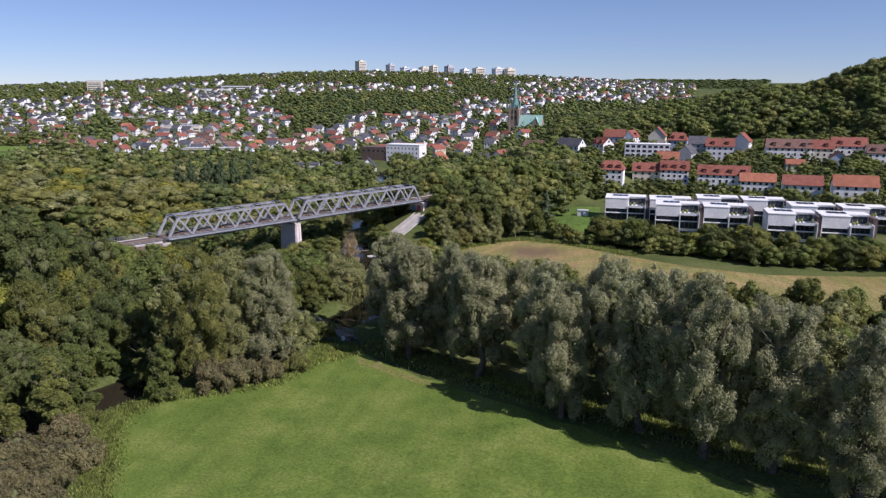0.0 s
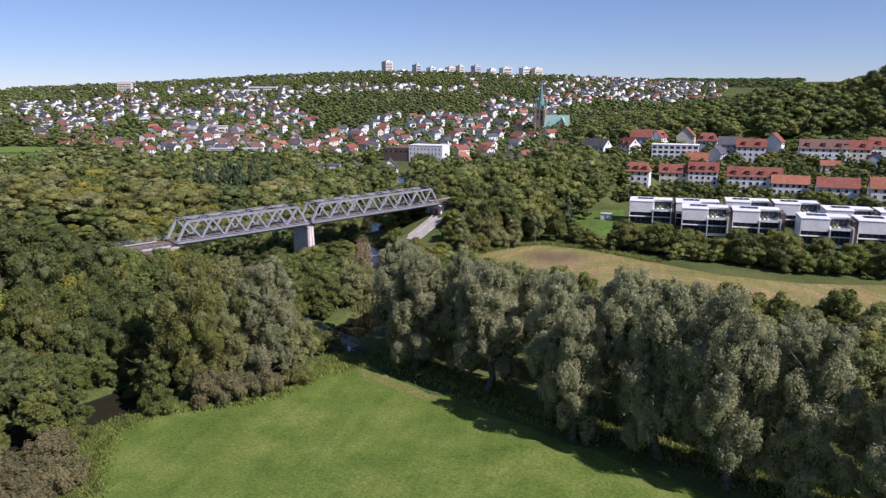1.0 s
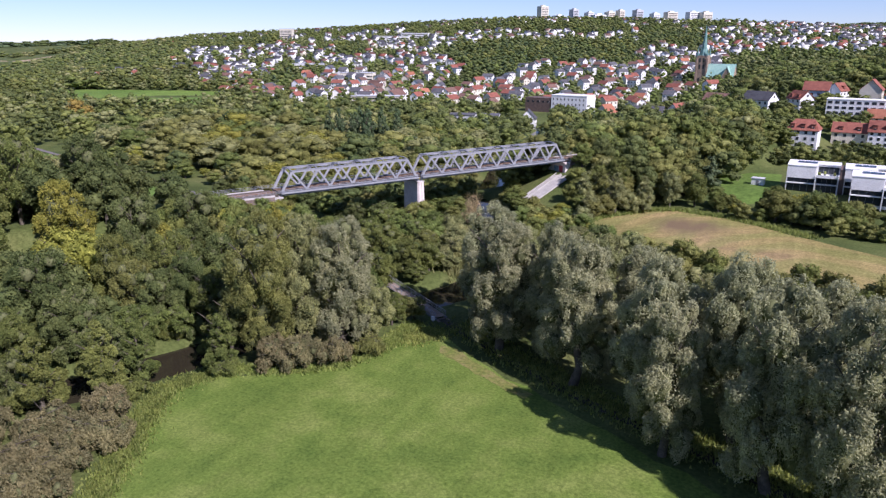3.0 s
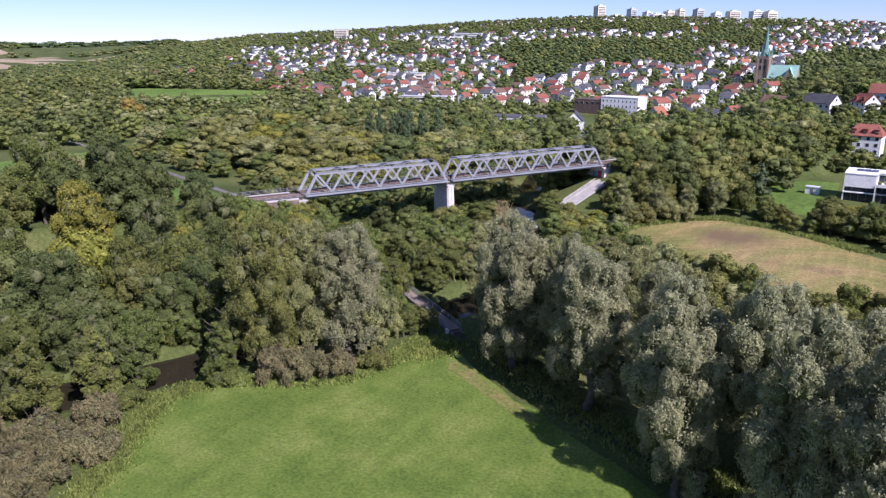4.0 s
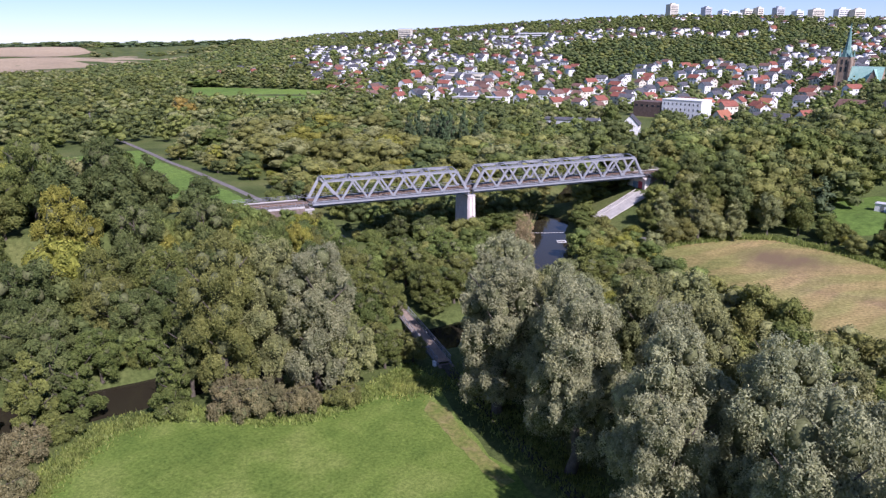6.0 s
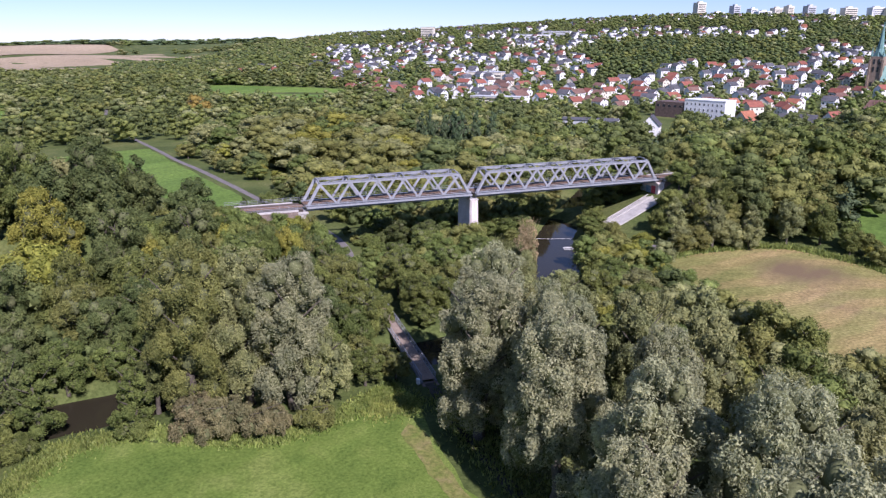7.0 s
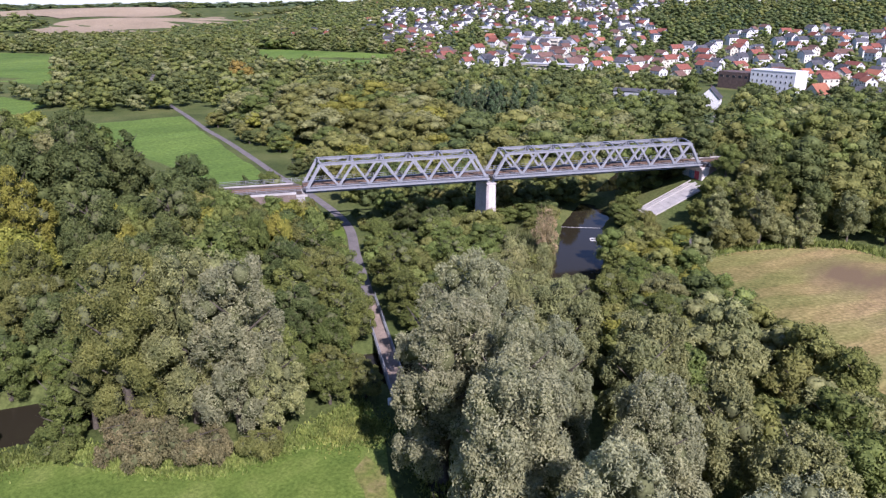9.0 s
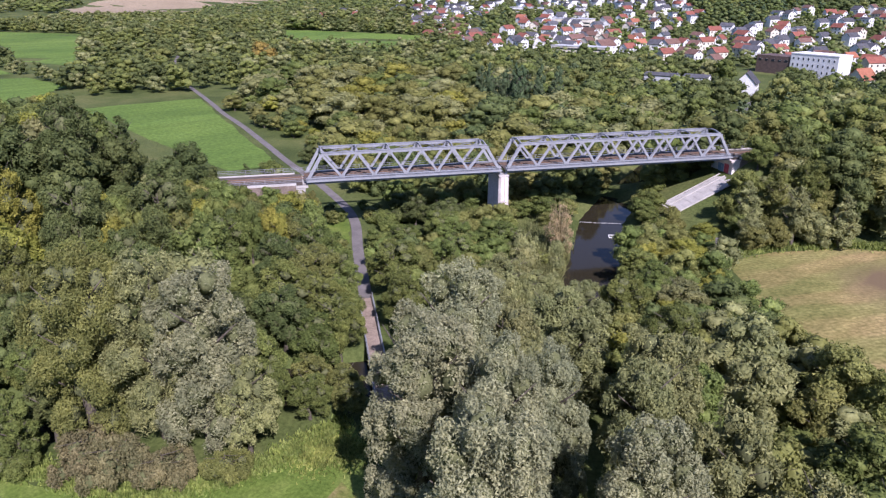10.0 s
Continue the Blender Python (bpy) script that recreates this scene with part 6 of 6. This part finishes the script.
# ---- the paved slope below the right abutment ----
apron = thing("paved_slope", "pale concrete slope paving below the bridge's end", "slope paving", at_rail(0, 0), math.degrees(RAIL_TURN))
for k in range(8):
    bm = bmesh.new()
    x0, x1 = 92.5 + k * 1.95, 92.5 + (k + 1) * 1.95 - 0.06
    z0, z1 = 13.6 * 0.66 * (x0 - 88) / 20 + 0.15, 13.6 * 0.66 * (x1 - 88) / 20 + 0.15
    vs = [bm.verts.new(p) for p in ((x0, -4.8, z0 - 0.4), (x1, -4.8, z1 - 0.4), (x1, 2.4, z1 - 0.4), (x0, 2.4, z0 - 0.4), (x0, -4.8, z0), (x1, -4.8, z1), (x1, 2.4, z1), (x0, 2.4, z0))]
    for f in ((3, 2, 1, 0), (4, 5, 6, 7), (0, 1, 5, 4), (1, 2, 6, 5), (2, 3, 7, 6), (3, 0, 4, 7)):
        bm.faces.new([vs[i] for i in f])
    part("slab", bm, CONCRETE, apron)
for y in (2.5, 0.2):
    bm = bmesh.new()
    beam(bm, (92.5, y, 2.35), (108, y, 9.35), 0.25, 0.2)
    part("kerb", bm, CONCRETE, apron)
PAINT = [surface(n, a, b, 1.5, 6.0, 0.7, 0.3, 0.0) for n, a, b in (("blue_spray", (0.10, 0.20, 0.36), (0.30, 0.42, 0.52)), ("red_spray", (0.40, 0.04, 0.06), (0.55, 0.12, 0.14)), ("pale_spray", (0.40, 0.50, 0.52), (0.60, 0.66, 0.66)))]
foot_wall = thing("retaining_wall", "low concrete wall with blue spray paint at the water", "wall", at_rail(91.3, -1.6), math.degrees(RAIL_TURN))
bm = bmesh.new()
box(bm, -0.25, 0.25, -4.2, 4.4, -2.5, 2.2)
part("wall_body", bm, CONCRETE, foot_wall, "", 0.03)
for k, (y0, y1, c) in enumerate(((-3.8, -1.6, 0), (-1.4, 0.8, 2), (1.0, 3.8, 0))):
    bm = bmesh.new()
    box(bm, -0.27, -0.25, y0, y1, 0.3, 1.8)
    part("paint_patch", bm, PAINT[c], foot_wall)
for k, (y0, y1, z0, z1, c) in enumerate(((-3.2, -1.2, 9.6, 12.2, 1), (-1.0, 1.6, 9.7, 11.9, 0), (1.8, 4.0, 9.8, 11.6, 2))):
    bm = bmesh.new()
    box(bm, 0.27, 0.3, y0, y1, z0, z1)
    part("paint_patch", bm, PAINT[c], right_abut)

# ---- on and by the water ----
raft = thing("floating_frame", "small white rectangular float frame on the river", "float", (-37, 262.4, -1.58), 40)
for a, b in (((-1.3, -0.9), (1.3, -0.9)), ((1.3, -0.9), (1.3, 0.9)), ((1.3, 0.9), (-1.3, 0.9)), ((-1.3, 0.9), (-1.3, -0.9))):
    bm = bmesh.new()
    beam(bm, (*a, 0.08), (*b, 0.08), 0.16, 0.16)
    part("bar", bm, WHITE, raft)
boom = thing("float_line", "thin white float line across the river", "float line", (-46, 268.5, -1.55), 38)
for k in range(16):
    bm = bmesh.new()
    tube(bm, [(-7 + k * 0.95, 0.1 * math.sin(k * 0.7), 0), (-7 + k * 0.95 + 0.85, 0.1 * math.sin(k * 0.7 + 0.7), 0)], [0.04, 0.04], 6)
    part("float", bm, WHITE, boom)
tarp = thing("tarpaulin", "crumpled blue tarpaulin at the foot of the pier", "tarpaulin", (-58.2, 244.8, ground_z(-58.2, 244.8)), 20)
bm = bmesh.new()
bmesh.ops.create_grid(bm, x_segments=8, y_segments=8, size=1.3)
for v in bm.verts:
    v.co.z = 1.4 - 0.5 * v.co.length + 0.25 * math.sin(v.co.x * 5 + 1) * math.cos(v.co.y * 4)
part("sheet", bm, surface("blue_tarpaulin", (0.03, 0.14, 0.42), (0.06, 0.22, 0.55), 1.0, 6.0, 0.5, 0.4, 0.0), tarp)

# the dry, half-bare tree at the river bend
dry = thing("dry_tree", "half-bare pale brown tree standing in the reeds", "tree", (-37, 240, 0.0))
g = np.random.default_rng(4)
bm = bmesh.new()
for k in range(90):
    a, lean = g.uniform(0, 6.28), g.uniform(0.05, 0.42)
    hgt = g.uniform(7, 12.5)
    p = [(0.5 * math.cos(a) * t + math.cos(a) * lean * hgt * t ** 1.5 * 0.6, 0.5 * math.sin(a) * t + math.sin(a) * lean * hgt * t ** 1.5 * 0.6, hgt * t - 0.3) for t in (0, 0.35, 0.7, 1.0)]
    tube(bm, p, [0.10, 0.07, 0.045, 0.012], 4)
part("bare_wood", bm, LEAF["dry"], dry, "bare straw-coloured branches")
v, f, cores = crown_arrays("tall", 99, 11.5, 3.1, 5200, 0.13, 0.6, 8, "near")
f = f[cores:]
under("crown", tri_mesh("crown", v, f, LEAF["dry"]), dry, "thin yellowed leaves")

# reeds and tall grass at the water and the meadow's edge
def blades(name, line, width, count, tall, material, label, seed):
    gg = np.random.default_rng(seed)
    line = np.array(line, float)
    seg = np.hypot(*np.diff(line, axis=0).T)
    t = np.sort(gg.random(count)) * seg.sum()
    idx = np.minimum(np.searchsorted(np.cumsum(seg), t), len(seg) - 1)
    u = (t - np.concatenate([[0], np.cumsum(seg)])[idx]) / seg[idx]
    p = line[idx] + (line[idx + 1] - line[idx]) * u[:, None] + gg.normal(size=(count, 2)) * width * 0.4
    h = tall * (0.5 + 0.7 * gg.random(count))
    z = land(p[:, 0], p[:, 1])
    ok = z > -1.9
    p, h, z = p[ok], h[ok], z[ok]
    m = len(p)
    a = gg.random(m) * 6.28
    w = 0.10 + 0.12 * gg.random(m)
    d = np.stack([np.cos(a), np.sin(a)], -1)
    tip = p + gg.normal(size=(m, 2)) * 0.25 * tall
    v = np.stack([np.column_stack([p - d * w[:, None], z]), np.column_stack([p + d * w[:, None], z]), np.column_stack([tip, z + h])], 1).reshape(-1, 3)
    ob = new(name, tri_mesh(name, v, np.arange(3 * m).reshape(-1, 3), material))
    return tagged(ob, label, "grass", kind="stuff")


REED = foliage("reed_blades", (0.13, 0.155, 0.055), (0.26, 0.265, 0.115), 0.3, 0.3, 0.01, 0.1)
GRASSY = foliage("tall_grass_blades", (0.14, 0.19, 0.04), (0.28, 0.31, 0.09), 0.3, 0.3, 0.01, 0.1)
blades("tall_grass", [(-24, 92), (-31, 104), (-37, 113), (-41.5, 121.5), (-38, 130)], 3.5, 9000, 0.55, GRASSY, "tall tufted grass along the meadow's edge", 1)
blades("tall_grass", [(-38, 131), (-28, 135), (-19, 142.5), (-16.5, 153), (-17, 166)], 2.6, 9000, 0.6, GRASSY, "tall tufted grass below the willows", 2)
blades("tall_grass", [(-16, 160), (-11, 163), (-14, 157)], 4.0, 4000, 0.5, GRASSY, "pale grass at the corner of the meadow", 3)
blades("tall_grass", [(-8, 169), (5, 161), (24, 151), (46, 141.5), (76, 128.5), (106, 113.5)], 5.0, 12000, 0.7, GRASSY, "rank grass in the shade below the willows", 7)
blades("reeds", [(-36, 240), (-29, 226), (-24, 212), (-23, 202)], 6.0, 12000, 2.2, REED, "pale green reeds along the river", 4)
blades("reeds", [(-50, 254), (-42, 238), (-34, 224), (-29, 210)], 6.0, 9000, 1.9, REED, "pale green reeds near the dry tree", 5)
blades("tall_grass", [(-12, 262), (-6, 278), (5, 293), (16, 299), (34, 293), (58, 278)], 3.5, 6000, 1.0, GRASSY, "tall green grass round the stubble field", 6)
for k, (x, y, h) in enumerate([(-24, 214, 5), (-26, 223, 4.5), (-31, 231, 4), (-36, 237, 4), (-22, 206, 5), (-30, 217, 6), (-35, 225, 6), (-40, 231, 6.5), (-27, 211, 7), (-39, 244, 3.5)]):
    tree(x, y, h * 1.3, h * 0.62, "bush", "sage", "mid", k % 3, "grey shrubs on the river bank", "among the reeds")
# bushes under the spans
g = np.random.default_rng(12)
for k in range(26):
    along, off = g.uniform(16, 46), g.uniform(-9, 10)
    x, y, _ = at_rail(along, off)
    if from_line(x, y, RIVER) > RIVER_W + 2 and from_line(x, y, TRAIL) > 4.5:
        tree(x, y, g.uniform(2.6, 5.0), g.uniform(2.4, 3.4), "bush", ("green", "dark", "green")[k % 3], "mid", k % 3, "bushes under the bridge", "below the bridge")
for k in range(10):
    x, y, _ = at_rail(g.uniform(84, 91), g.uniform(-14, 12))
    if from_line(x, y, RIVER) > RIVER_W + 2:
        tree(x, y, g.uniform(3.0, 6.0), g.uniform(2.4, 3.2), "bush", ("green", "olive")[k % 2], "mid", k % 3, "bushes under the bridge", "on the river bank")
